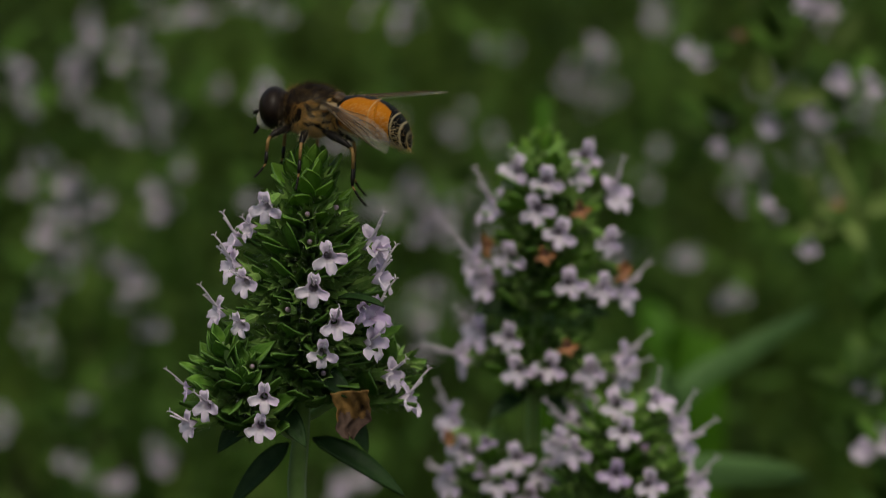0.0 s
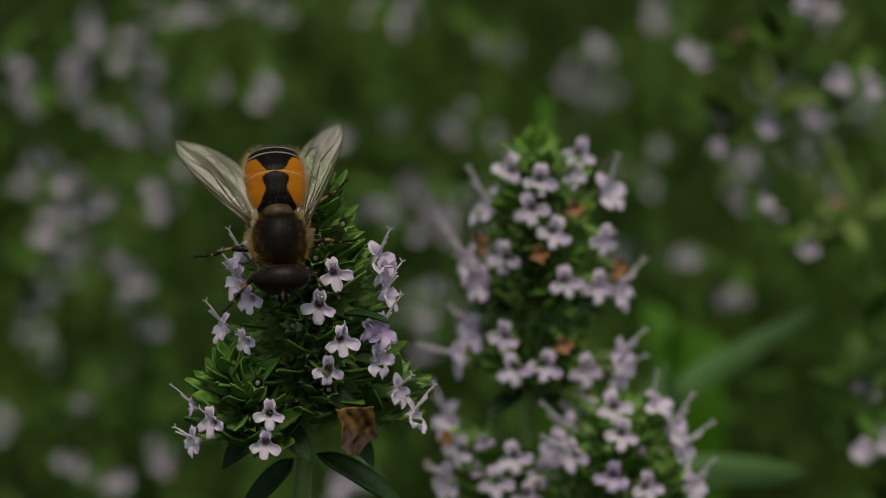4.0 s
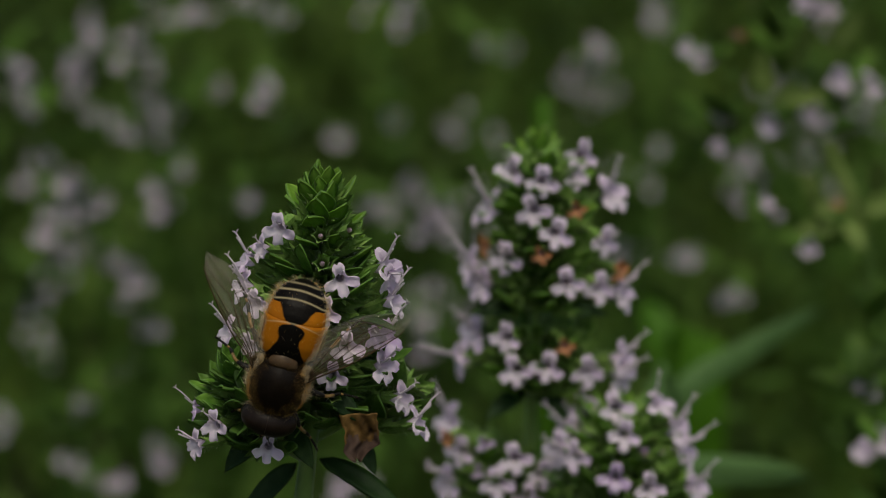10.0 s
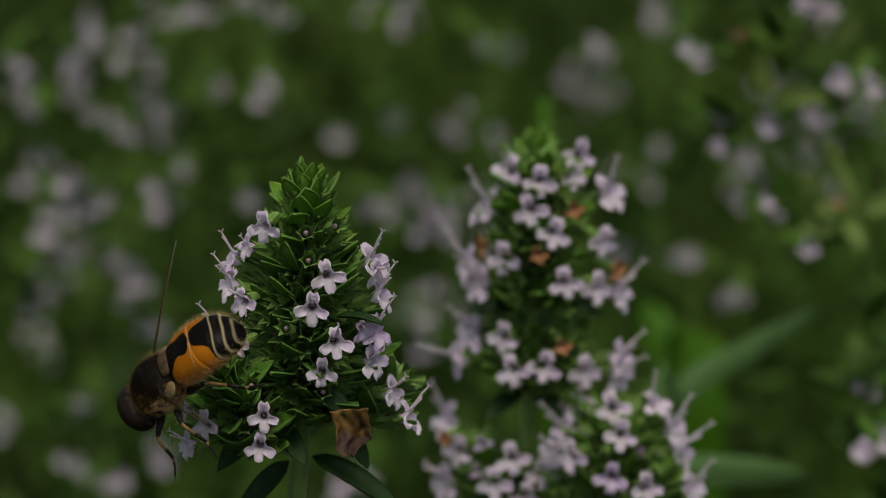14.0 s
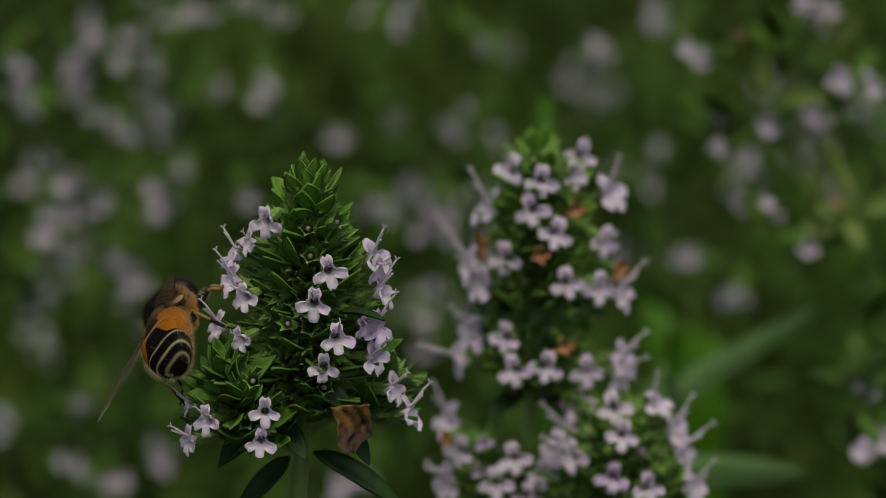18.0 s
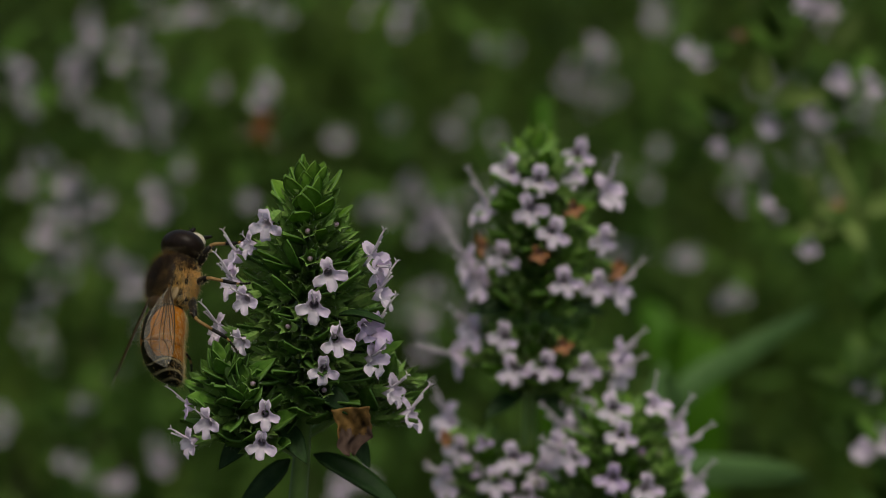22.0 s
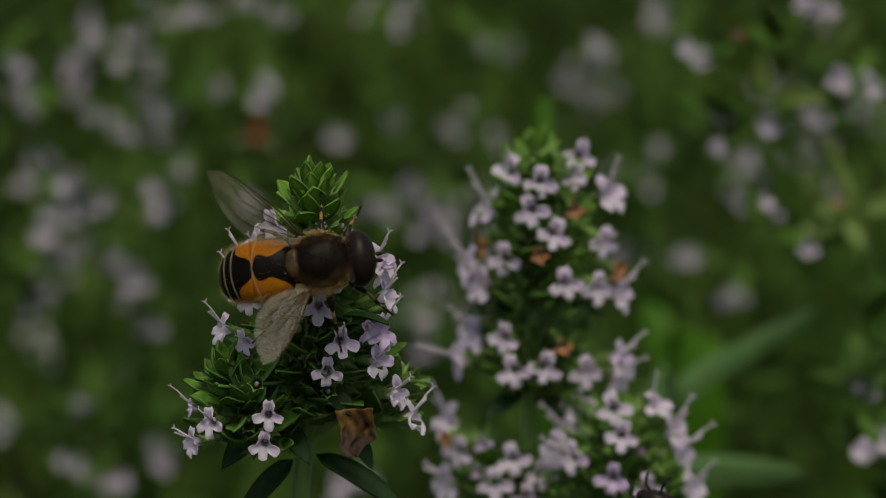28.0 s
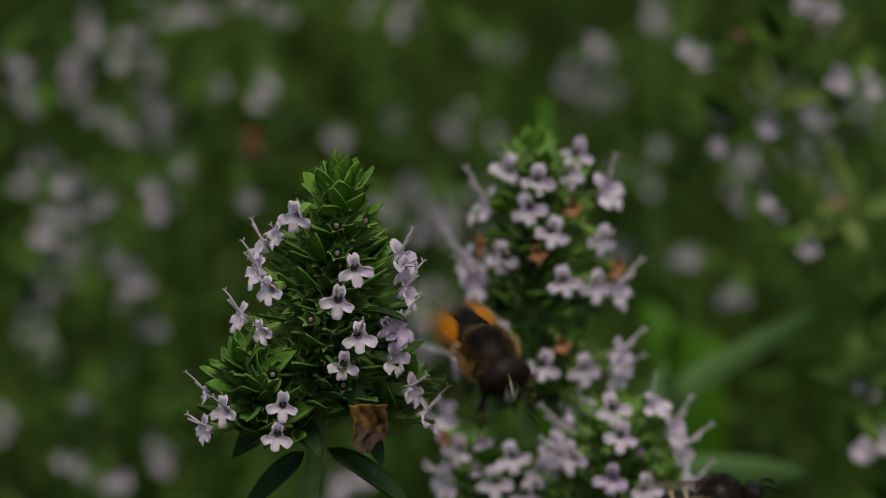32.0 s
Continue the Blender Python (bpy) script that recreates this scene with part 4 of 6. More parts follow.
def wing_material():
    m, n, l, p = material("wing_membrane")
    p.inputs["Base Color"].default_value = (0.66, 0.58, 0.44, 1)
    p.inputs["Roughness"].default_value = 0.2
    clear = n.new("ShaderNodeBsdfTransparent")
    clear.inputs["Color"].default_value = (0.985, 0.98, 0.965, 1)
    tc = n.new("ShaderNodeTexCoord")
    ripple = n.new("ShaderNodeTexNoise")
    ripple.inputs["Scale"].default_value = 900
    pleat = n.new("ShaderNodeMapping")
    pleat.inputs["Scale"].default_value = (0.18, 1.0, 1.0)
    l.new(tc.outputs["Object"], pleat.inputs["Vector"])
    l.new(pleat.outputs[0], ripple.inputs["Vector"])
    bp = n.new("ShaderNodeBump")
    bp.inputs["Strength"].default_value, bp.inputs["Distance"].default_value = 0.5, 0.0004
    l.new(ripple.outputs["Fac"], bp.inputs["Height"])
    l.new(bp.outputs[0], p.inputs["Normal"])
    body = n.new("ShaderNodeMapRange")
    body.inputs["From Min"].default_value, body.inputs["From Max"].default_value = 0.3, 0.7
    body.inputs["To Min"].default_value, body.inputs["To Max"].default_value = 0.03, 0.14
    l.new(ripple.outputs["Fac"], body.inputs["Value"])
    ms = n.new("ShaderNodeMixShader")
    l.new(body.outputs[0], ms.inputs[0])
    l.new(clear.outputs[0], ms.inputs[1])
    l.new(p.outputs[0], ms.inputs[2])
    shine = n.new("ShaderNodeBsdfGlossy")
    shine.inputs["Roughness"].default_value = 0.3
    l.new(bp.outputs[0], shine.inputs["Normal"])
    top = n.new("ShaderNodeMixShader")
    top.inputs[0].default_value = 0.018
    l.new(ms.outputs[0], top.inputs[1])
    l.new(shine.outputs[0], top.inputs[2])
    l.new(top.outputs[0], n["Material Output"].inputs["Surface"])
    return m


ABDOMEN = abdomen_material("banded_abdomen", (0.43, 0.148, 0.007), (0.005, 0.004, 0.003), (0.56, 0.46, 0.26))
THORAX = surface("thorax", (0.003, 0.002, 0.002), (0.018, 0.011, 0.005), 0.45, 420, 0.8, 0.0, gloss=0.12)
SCUTELLUM = surface("scutellum", (0.045, 0.027, 0.013), (0.110, 0.068, 0.034), 0.4, 1500, 0.3, 0.0)
EYE_DARK = surface("compound_eye", (0.010, 0.006, 0.004), (0.019, 0.012, 0.008), 0.4, 3000, 0.05, 0.0, gloss=0.14)
FACE = surface("pale_face", (0.62, 0.55, 0.40), (0.78, 0.72, 0.58), 0.7, 2500, 0.5, 0.0)
BLACK = surface("black_cuticle", (0.008, 0.007, 0.006), (0.018, 0.014, 0.011), 0.35, 2500, 0.3, 0.0)
LEG_PALE = surface("pale_leg", (0.20, 0.115, 0.035), (0.34, 0.21, 0.08), 0.45, 2500, 0.3, 0.0)
FUR = surface("golden_fur", (0.70, 0.45, 0.13), (0.90, 0.64, 0.23), 0.6, 800, 0.0, 0.35, 0.45, 0.0, True)
FUR_PALE = surface("pale_fur", (0.56, 0.45, 0.26), (0.70, 0.60, 0.40), 0.6, 800, 0.0, 0.3, 0.25, 0.0, True)
FUR_BROWN = surface("brown_fur", (0.016, 0.010, 0.004), (0.055, 0.034, 0.013), 0.6, 800, 0.0, 0.35, 0.2, 0.0, True)
FUR_DARK = surface("dark_fur", (0.012, 0.009, 0.007), (0.045, 0.034, 0.022), 0.6, 800, 0.0, 0.35, 0.1, 0.0, True)
RUST = surface("rust_cuticle", (0.19, 0.048, 0.006), (0.27, 0.080, 0.010), 0.5, 900, 0.3, 0.0)
VEIN = surface("wing_vein", (0.035, 0.022, 0.012), (0.09, 0.055, 0.022), 0.45, 1200, 0.1, 0.0)
MEMBRANE = wing_material()
CALYPTER = surface("calypter", (0.26, 0.18, 0.09), (0.42, 0.32, 0.18), 0.6, 2000, 0.3, 0.0, 0.3)


def fur(so, centre, half, count, length, width, r, slot=0, keep=None, lean=-0.5):
    """Hairs standing on an ellipsoid."""
    for _ in range(count):
        d = Vector((r.gauss(0, 1), r.gauss(0, 1), r.gauss(0, 1))).normalized()
        if keep and not keep(d):
            continue
        p = Vector(centre) + Vector((d.x * half[0], d.y * half[1], d.z * half[2]))
        q = p + (Vector((d.x / half[0], d.y / half[1], d.z / half[2])).normalized() + Vector((lean + r.uniform(-0.3, 0.3), r.uniform(-0.4, 0.4), r.uniform(-0.3, 0.3)))).normalized() * length * r.uniform(0.6, 1.15)
        so.sliver(p, q, width, slot)


def wing_mesh(side):
    """Membrane with a slight ripple; x along the span, the hind edge towards side * y."""
    lead = lambda s: -0.25 * math.sin(math.pi * min(1, s * 1.05)) + 0.9 * max(0, s - 0.86) ** 1.4 * 9
    trail = lambda s: 0.35 + 2.45 * math.sin(math.pi * min(1, (s * 0.93) ** 0.8)) ** 0.8 if s < 0.99 else 1.0
    so = Soup()
    grid = []
    for i in range(29):
        s = i / 28
        a, b = lead(s), max(lead(s) + 0.02, trail(s))
        if s > 0.78:
            k = math.sqrt(max(0.0004, 1 - ((s - 0.78) / 0.22) ** 2.4))
            m = 0.55 * a + 0.45 * b
            a, b = m + (a - m) * k, m + (b - m) * k
        grid.append([(9.3 * s, side * (a + (b - a) * j / 8), 0.07 * math.sin(j * 1.6) * (1 - s * 0.5) - 0.25 * s * s) for j in range(9)])
    if side < 0:
        grid = [row[::-1] for row in grid]
    so.sheet(grid, 0.012)
    veins = []

    def at(s, v):
        a, b = lead(s), trail(s)
        return (9.3 * s, side * (a + (b - a) * v), 0.05 - 0.25 * s * s + 0.05 * math.sin(v * 9))

    def line(pts, r0, r1, n=12):
        out = []
        for i in range(n):
            t = i / (n - 1) * (len(pts) - 1)
            k = min(len(pts) - 2, int(t))
            u = t - k
            out.append(at(pts[k][0] * (1 - u) + pts[k + 1][0] * u, pts[k][1] * (1 - u) + pts[k + 1][1] * u))
        veins.append(Soup().ring_tube(out, [0.62 * (r0 + (r1 - r0) * i / (n - 1)) for i in range(n)], 5).mesh("vein", VEIN))

    line([(0.0, 0.1), (0.3, 0.0), (0.6, 0.0), (0.9, 0.02)], 0.11, 0.06)
    line([(0.02, 0.2), (0.3, 0.10), (0.62, 0.04)], 0.08, 0.05)
    line([(0.03, 0.25), (0.3, 0.16), (0.6, 0.14), (0.83, 0.06)], 0.07, 0.04)
    line([(0.05, 0.3), (0.3, 0.24), (0.5, 0.34), (0.62, 0.40), (0.75, 0.28), (0.93, 0.22)], 0.07, 0.035, 18)
    line([(0.05, 0.35), (0.3, 0.38), (0.55, 0.52), (0.80, 0.62), (0.85, 0.45)], 0.06, 0.03, 18)
    line([(0.05, 0.4), (0.25, 0.55), (0.45, 0.74), (0.66, 0.82), (0.72, 0.62)], 0.06, 0.03, 18)
    line([(0.05, 0.45), (0.2, 0.72), (0.32, 0.96)], 0.055, 0.03)
    line([(0.42, 0.29), (0.43, 0.45)], 0.04, 0.04, 4)
    line([(0.36, 0.42), (0.38, 0.66)], 0.04, 0.04, 4)
    line([(0.60, 0.54), (0.60, 0.80)], 0.035, 0.035, 4)
    return so.mesh("wing", MEMBRANE), veins


WINGS = {s: wing_mesh(s) for s in (1, -1)}
LEG_BASES = [(1.5, 1.0, -1.35, 50), (0.2, 1.25, -1.5, 92), (-1.1, 1.15, -1.4, 142)]


def leg_meshes(k, side, pale=True):
    """Femur, tibia and tarsus; x outward, z up."""
    fl, tl, sl = ((2.1, 2.0, 1.5), (2.3, 2.2, 1.7), (2.9, 2.8, 2.0))[k]
    fe = Soup().ring_tube([(0, 0, 0), (0.3 * fl, 0, 0.12), (0.7 * fl, 0, 0.2), (fl, 0, 0.15)], [0.16, 0.30 + 0.06 * (k == 2), 0.26, 0.13], 9)
    if pale:
        fe.ring_tube([(0.93 * fl, 0, 0.16), (1.02 * fl, 0, 0.13)], [0.15, 0.14], 9, 1)
    rr = random.Random(k)
    for _ in range(50):
        t, a = rr.uniform(0.1, 0.9), rr.uniform(0, 6.28)
        p = Vector((t * fl, 0.26 * math.cos(a), 0.17 + 0.26 * math.sin(a)))
        fe.sliver(p, p + Vector((0.12, 0.25 * math.cos(a), 0.25 * math.sin(a))), 0.018, 2)
    ti = Soup().ring_tube([(0, 0, 0), (0.12 * tl, 0, -0.12 * tl), (0.3 * tl, 0, -0.46 * tl)], [0.12, 0.14, 0.13], 8, 1 if pale else 0)
    ti.ring_tube([(0.3 * tl, 0, -0.46 * tl), (0.42 * tl, 0, -0.72 * tl), (0.52 * tl, 0, -0.88 * tl)], [0.13, 0.15, 0.11], 8, 0)
    ta = Soup()
    for i in range(5):
        a, b = i / 5, (i + 0.92) / 5
        f = lambda t: (0.86 * sl * t, 0, -0.5 * sl * t + 0.18 * sl * t * t)
        ta.ring_tube([f(a), f((a + b) / 2), f(b)], [0.08, 0.10, 0.085], 7, 1 if i == 0 and pale else 0)
    x, y, z = f(0.98)
    ta.sliver((x, 0.03, z), (x + 0.22, 0.12, z - 0.12), 0.03).sliver((x, -0.03, z), (x + 0.22, -0.12, z - 0.12), 0.03)
    mats = [BLACK, LEG_PALE, FUR_PALE]
    return (fe.mesh("leg", mats), ti.mesh("tibia", mats), ta.mesh("tarsus", mats), (fl, 0, 0.15), (0.52 * tl, 0, -0.88 * tl))


def add_legs(body, pale):
    legs = []
    for k, (x, y, z, yaw) in enumerate(LEG_BASES):
        for side in (1, -1):
            fe, ti, ta, knee, ankle = leg_meshes(k, side, pale)
            m = pose(x * MM, side * y * MM, z * MM, 0, 0, side * yaw)
            leg = under("leg", fe, body, m)
            tibia = under("tibia", ti, leg, pose(knee[0] * MM, 0, knee[2] * MM))
            under("tarsus", ta, leg, pose((knee[0] + ankle[0]) * MM, 0, (knee[2] + ankle[2]) * MM))
            legs.append((leg, m))
    return legs


def hoverfly(label):
    """Body along x, head forward, back upward; the origin lies in the thorax."""
    r = random.Random(77)
    fly = tagged(new("hoverfly"), label, "insect")
    so = Soup().body([(2.35, 0.5, 0.5, 0.0), (2.15, 1.3, 1.05, 0.0), (1.6, 1.85, 1.5, 0.05), (0.7, 2.1, 1.82, 0.1), (-0.3, 2.15, 1.88, 0.15), (-1.2, 1.95, 1.75, 0.1), (-1.9, 1.45, 1.3, 0.0), (-2.3, 0.6, 0.7, -0.1)], 32)
    thorax = under("thorax", so.mesh("thorax", THORAX), fly)
    so = Soup()
    top = ((0, 0, 0.1), (2.3, 2.1, 1.84))
    fur(so, *top, 9000, 0.5, 0.007, r, 1, lambda d: d.z > 0.15 and noise.noise(d * 3.1) > -0.35, -0.7)
    fur(so, *top, 30000, 0.46, 0.014, r, 0, lambda d: d.z <= 0.28 + 0.3 * noise.noise(d * 2.7) and noise.noise(d * 4.3) > -0.16, -0.9)
    fur(so, *top, 1800, 0.75, 0.006, r, 1, lambda d: d.z > 0.1, -0.6)
    fur(so, *top, 3500, 0.75, 0.0030, r, 0, lambda d: 0.1 < d.z < 0.8 or d.x < -0.6, -0.5)
    fur(so, *top, 9000, 0.7, 0.009, r, 2, lambda d: abs(d.y) > 0.7 and -0.62 < d.x < 0.2 and -0.35 < d.z < 0.42, -0.3)
    fur(so, *top, 3000, 0.55, 0.009, r, 2, lambda d: d.x > 0.7 and abs(d.y) > 0.35 and -0.4 < d.z < 0.4, 0.0)
    fur(so, (0, 0, 0.0), (2.3, 2.1, 1.9), 1600, 0.55, 0.013, r, 2, lambda d: d.z < -0.1)
    tagged(under("fur", so.mesh("fur", [FUR, FUR_BROWN, FUR_PALE], False), thorax), "golden brown fur", kind="stuff")
    so = Soup().body([(-1.6, 1.0, 0.35, 1.15), (-1.9, 1.15, 0.5, 1.1), (-2.3, 1.0, 0.48, 1.0), (-2.65, 0.65, 0.35, 0.88), (-2.85, 0.2, 0.12, 0.8)], 20)
    under("scutellum", so.mesh("scutellum", SCUTELLUM), thorax)
    # head
    so = Soup().body([(2.0, 0.7, 0.6, -0.1), (2.2, 1.5, 1.1, -0.1), (2.34, 1.85, 1.43, -0.1), (2.42, 1.99, 1.54, -0.1), (2.5, 1.99, 1.54, -0.1), (2.7, 1.6, 1.2, -0.15), (3.3, 0.75, 1.25, -0.5), (3.8, 0.62, 0.95, -0.75), (4.12, 0.42, 0.55, -0.85), (4.22, 0.18, 0.25, -0.9)], 28)
    head = under("head", so.mesh("head", FACE), fly)
    for s in (1, -1):
        so = Soup().ball((0, 0, 0), (1.25, 2.14, 1.68), 40, 18)
        for v in so.v:
            v.y = s * max(0.004 + 0.30 * max(0.0, v.x - 0.8), s * v.y)
        outer = [i for i, f in enumerate(so.f) if max(abs(so.v[k].y) for k in f) > 0.09]
        so.f, so.s = [so.f[i] for i in outer], [0] * len(outer)
        under("eye", so.mesh("eye", EYE_DARK), head, pose(2.82 * MM, 0, -0.05 * MM, 0, 8, 0), "large dark brown compound eye")
        so = Soup().ring_tube([(0, 0, 0), (0.25, 0.04 * s, -0.05), (0.5, 0.06 * s, -0.2)], [0.12, 0.17, 0.12], 8).ring_tube([(0.4, 0.05 * s, -0.08), (0.65, 0.22 * s, 0.12), (0.8, 0.36 * s, 0.2)], [0.03, 0.02, 0.01], 5)
        under("antenna", so.mesh("antenna", BLACK), head, pose(4.0 * MM, s * 0.2 * MM, -0.35 * MM))
    so = Soup()
    fur(so, (3.4, 0, -0.7), (0.8, 0.6, 0.8), 500, 0.22, 0.014, r, 0, lambda d: d.x > 0.2)
    fur(so, (2.3, 0, -0.1), (0.2, 1.95, 1.5), 300, 0.22, 0.010, r, 0)
    fur(so, (3.45, 0, 0.35), (0.5, 0.42, 0.55), 500, 0.30, 0.010, r, 1, lambda d: d.x > -0.2)
    tagged(under("fur", so.mesh("fur", [FUR_PALE, FUR], False), head), "pale yellowish fur", kind="stuff")
    so = Soup().ring_tube([(0, 0, 0), (0.35, 0, -0.5), (0.6, 0, -1.0)], [0.22, 0.17, 0.12], 9)
    under("proboscis", so.mesh("proboscis", BLACK), head, pose(3.75 * MM, 0, -1.1 * MM))
    # abdomen of four overlapping plates
    line = [(0.0, 1.5, 1.0, 0.0), (-0.5, 2.1, 1.3, 0.02), (-1.4, 2.38, 1.5, 0.0), (-2.7, 2.45, 1.52, -0.12), (-3.6, 2.38, 1.48, -0.34), (-4.3, 2.2, 1.4, -0.64), (-4.85, 1.95, 1.25, -0.96), (-5.25, 1.6, 1.05, -1.25), (-5.55, 1.15, 0.8, -1.52), (-5.75, 0.5, 0.4, -1.75)]

    def at(x):
        for (x0, *a), (x1, *b) in zip(line, line[1:]):
            if x <= x0 and x >= x1:
                t = (x - x0) / (x1 - x0)
                return [p + (q - p) * t for p, q in zip(a, b)]
        return list(line[-1][1:])

    abdomen = None
    for i, (x0, x1) in enumerate(((0.0, -3.14), (-3.08, -4.76), (-4.70, -5.36), (-5.30, -5.75))):
        st = []
        for k in range(13):
            t = k / 12
            hy, hz, zc = at(x0 + (x1 - x0) * t)
            hy *= 0.93
            lip = 1.0 + 0.025 * t ** 6 - (0.03 if k == 0 and i else 0)
            st.append((x0 + (x1 - x0) * t, hy * lip, hz * lip, zc))
        me = Soup().body(st, 36, 0, 2.2).mesh("tergite" if i else "abdomen", ABDOMEN)
        if abdomen is None:
            abdomen = under("abdomen", me, fly, pose(-2.0 * MM, 0, -0.05 * MM), "orange and black banded abdomen")
        else:
            under("tergite", me, abdomen)
    so = Soup()
    for _ in range(6500):
        x, a = r.uniform(-5.7, -0.2), r.uniform(0, 6.28)
        if math.sin(a) > (0.6 if x > -3 else 0.45) and r.random() < 0.95 or x < -5.0 and r.random() < 0.6:
            continue
        hy, hz, zc = at(x)
        hy *= 0.93
        o = Vector((0, math.cos(a), math.sin(a)))
        p = Vector((x, hy * o.y, zc + hz * o.z))
        so.sliver(p, p + (o + Vector((-0.7 + r.uniform(-0.3, 0.3), r.uniform(-0.3, 0.3), r.uniform(-0.3, 0.3)))).normalized() * r.uniform(0.35, 0.65), 0.0055, 1 if r.random() < 0.65 else 0)
    tagged(under("fur", so.mesh("fur", [FUR, FUR_PALE], False), abdomen), "pale golden fringe of hairs", kind="stuff")
    wings = []
    for s in (1, -1):
        me, ve = WINGS[s]
        w = under("wing", me, fly, pose(-0.9 * MM, s * 2.1 * MM, 0.8 * MM, 0, 0, 180 - s * 42), "clear wing with brown veins")
        for v in ve:
            under("vein", v, w)
        wings.append(w)
        so = Soup().ball((0, 0, 0), (0.72, 0.5, 0.16), 12, 8)
        under("calypter", so.mesh("calypter", CALYPTER), thorax, pose(-1.5 * MM, s * 1.95 * MM, 0.55 * MM, s * -25, 15, s * 30), "pale scale at the wing root")
    return fly, wings, add_legs(fly, True)


fly, wings, legs = hoverfly("golden-haired hoverfly with orange and black banded abdomen")
small = copy_thing(fly, pose(0, 0, 0))
small.name = "small_hoverfly"
small.scale = (0.36, 0.36, 0.36)
tagged(small, "small orange-brown hoverfly on a far flower", "insect")
for ob in small.children_recursive:
    if ob.name.split(".")[0] in ("abdomen", "tergite", "thorax"):
        ob.data = ob.data.copy()
        ob.data.materials[0] = RUST


def dark_bee():
    """A dark furry bee; x forward."""
    r = random.Random(5)
    bee = tagged(new("bee"), "dark furry bee with pale bands", "insect")
    so = Soup().body([(2.0, 0.5, 0.5, 0), (1.4, 1.5, 1.4, 0.05), (0.3, 1.95, 1.85, 0.15), (-0.8, 1.8, 1.7, 0.1), (-1.7, 0.8, 0.8, 0)], 24)
    thorax = under("thorax", so.mesh("thorax", BLACK), bee)
    so = Soup()
    fur(so, (0, 0, 0.1), (1.9, 1.9, 1.8), 2200, 0.6, 0.02, r, 0)
    tagged(under("fur", so.mesh("fur", FUR_DARK, False), thorax), "dark brown fur", kind="stuff")
    head = under("head", Soup().ball((2.6, 0, -0.3), (0.9, 1.5, 1.2), 20, 12).mesh("head", BLACK), bee)
    for s in (1, -1):
        under("eye", Soup().ball((2.75, s * 1.15, -0.2), (0.55, 0.4, 0.95), 14, 10).mesh("eye", EYE_DARK), head)
        under("antenna", Soup().ring_tube([(3.2, s * 0.4, 0), (3.6, s * 0.7, 0.7), (4.2, s * 0.9, 0.6), (4.6, s * 1.0, 0.2)], [0.10, 0.10, 0.12, 0.10], 7).mesh("antenna", BLACK), head)
    so = Soup().body([(-1.6, 0.8, 0.7, 0), (-2.2, 1.7, 1.4, 0), (-3.6, 1.95, 1.55, -0.15), (-5.2, 1.5, 1.2, -0.5), (-6.4, 0.5, 0.4, -0.9)], 24)
    abdomen = under("abdomen", so.mesh("abdomen", BLACK), bee)
    for x, h, z in ((-2.5, 1.82, 0.0), (-3.6, 1.97, -0.15), (-4.6, 1.74, -0.36)):
        under("band", Soup().body([(x + 0.1, h * 0.99, h * 0.79, z), (x, h * 1.02, h * 0.82, z), (x - 0.12, h * 0.99, h * 0.79, z)], 24).mesh("band", FUR_PALE), abdomen, None, "pale band")
    for s in (1, -1):
        me, ve = WINGS[s]
        w = under("wing", me, bee, pose(-0.2 * MM, s * 1.6 * MM, 0.9 * MM, 0, -8, 180 - s * 18) @ Matrix.Scale(0.62, 4))
        for v in ve:
            under("vein", v, w)
    add_legs(bee, False)
    return bee


bee = dark_bee()


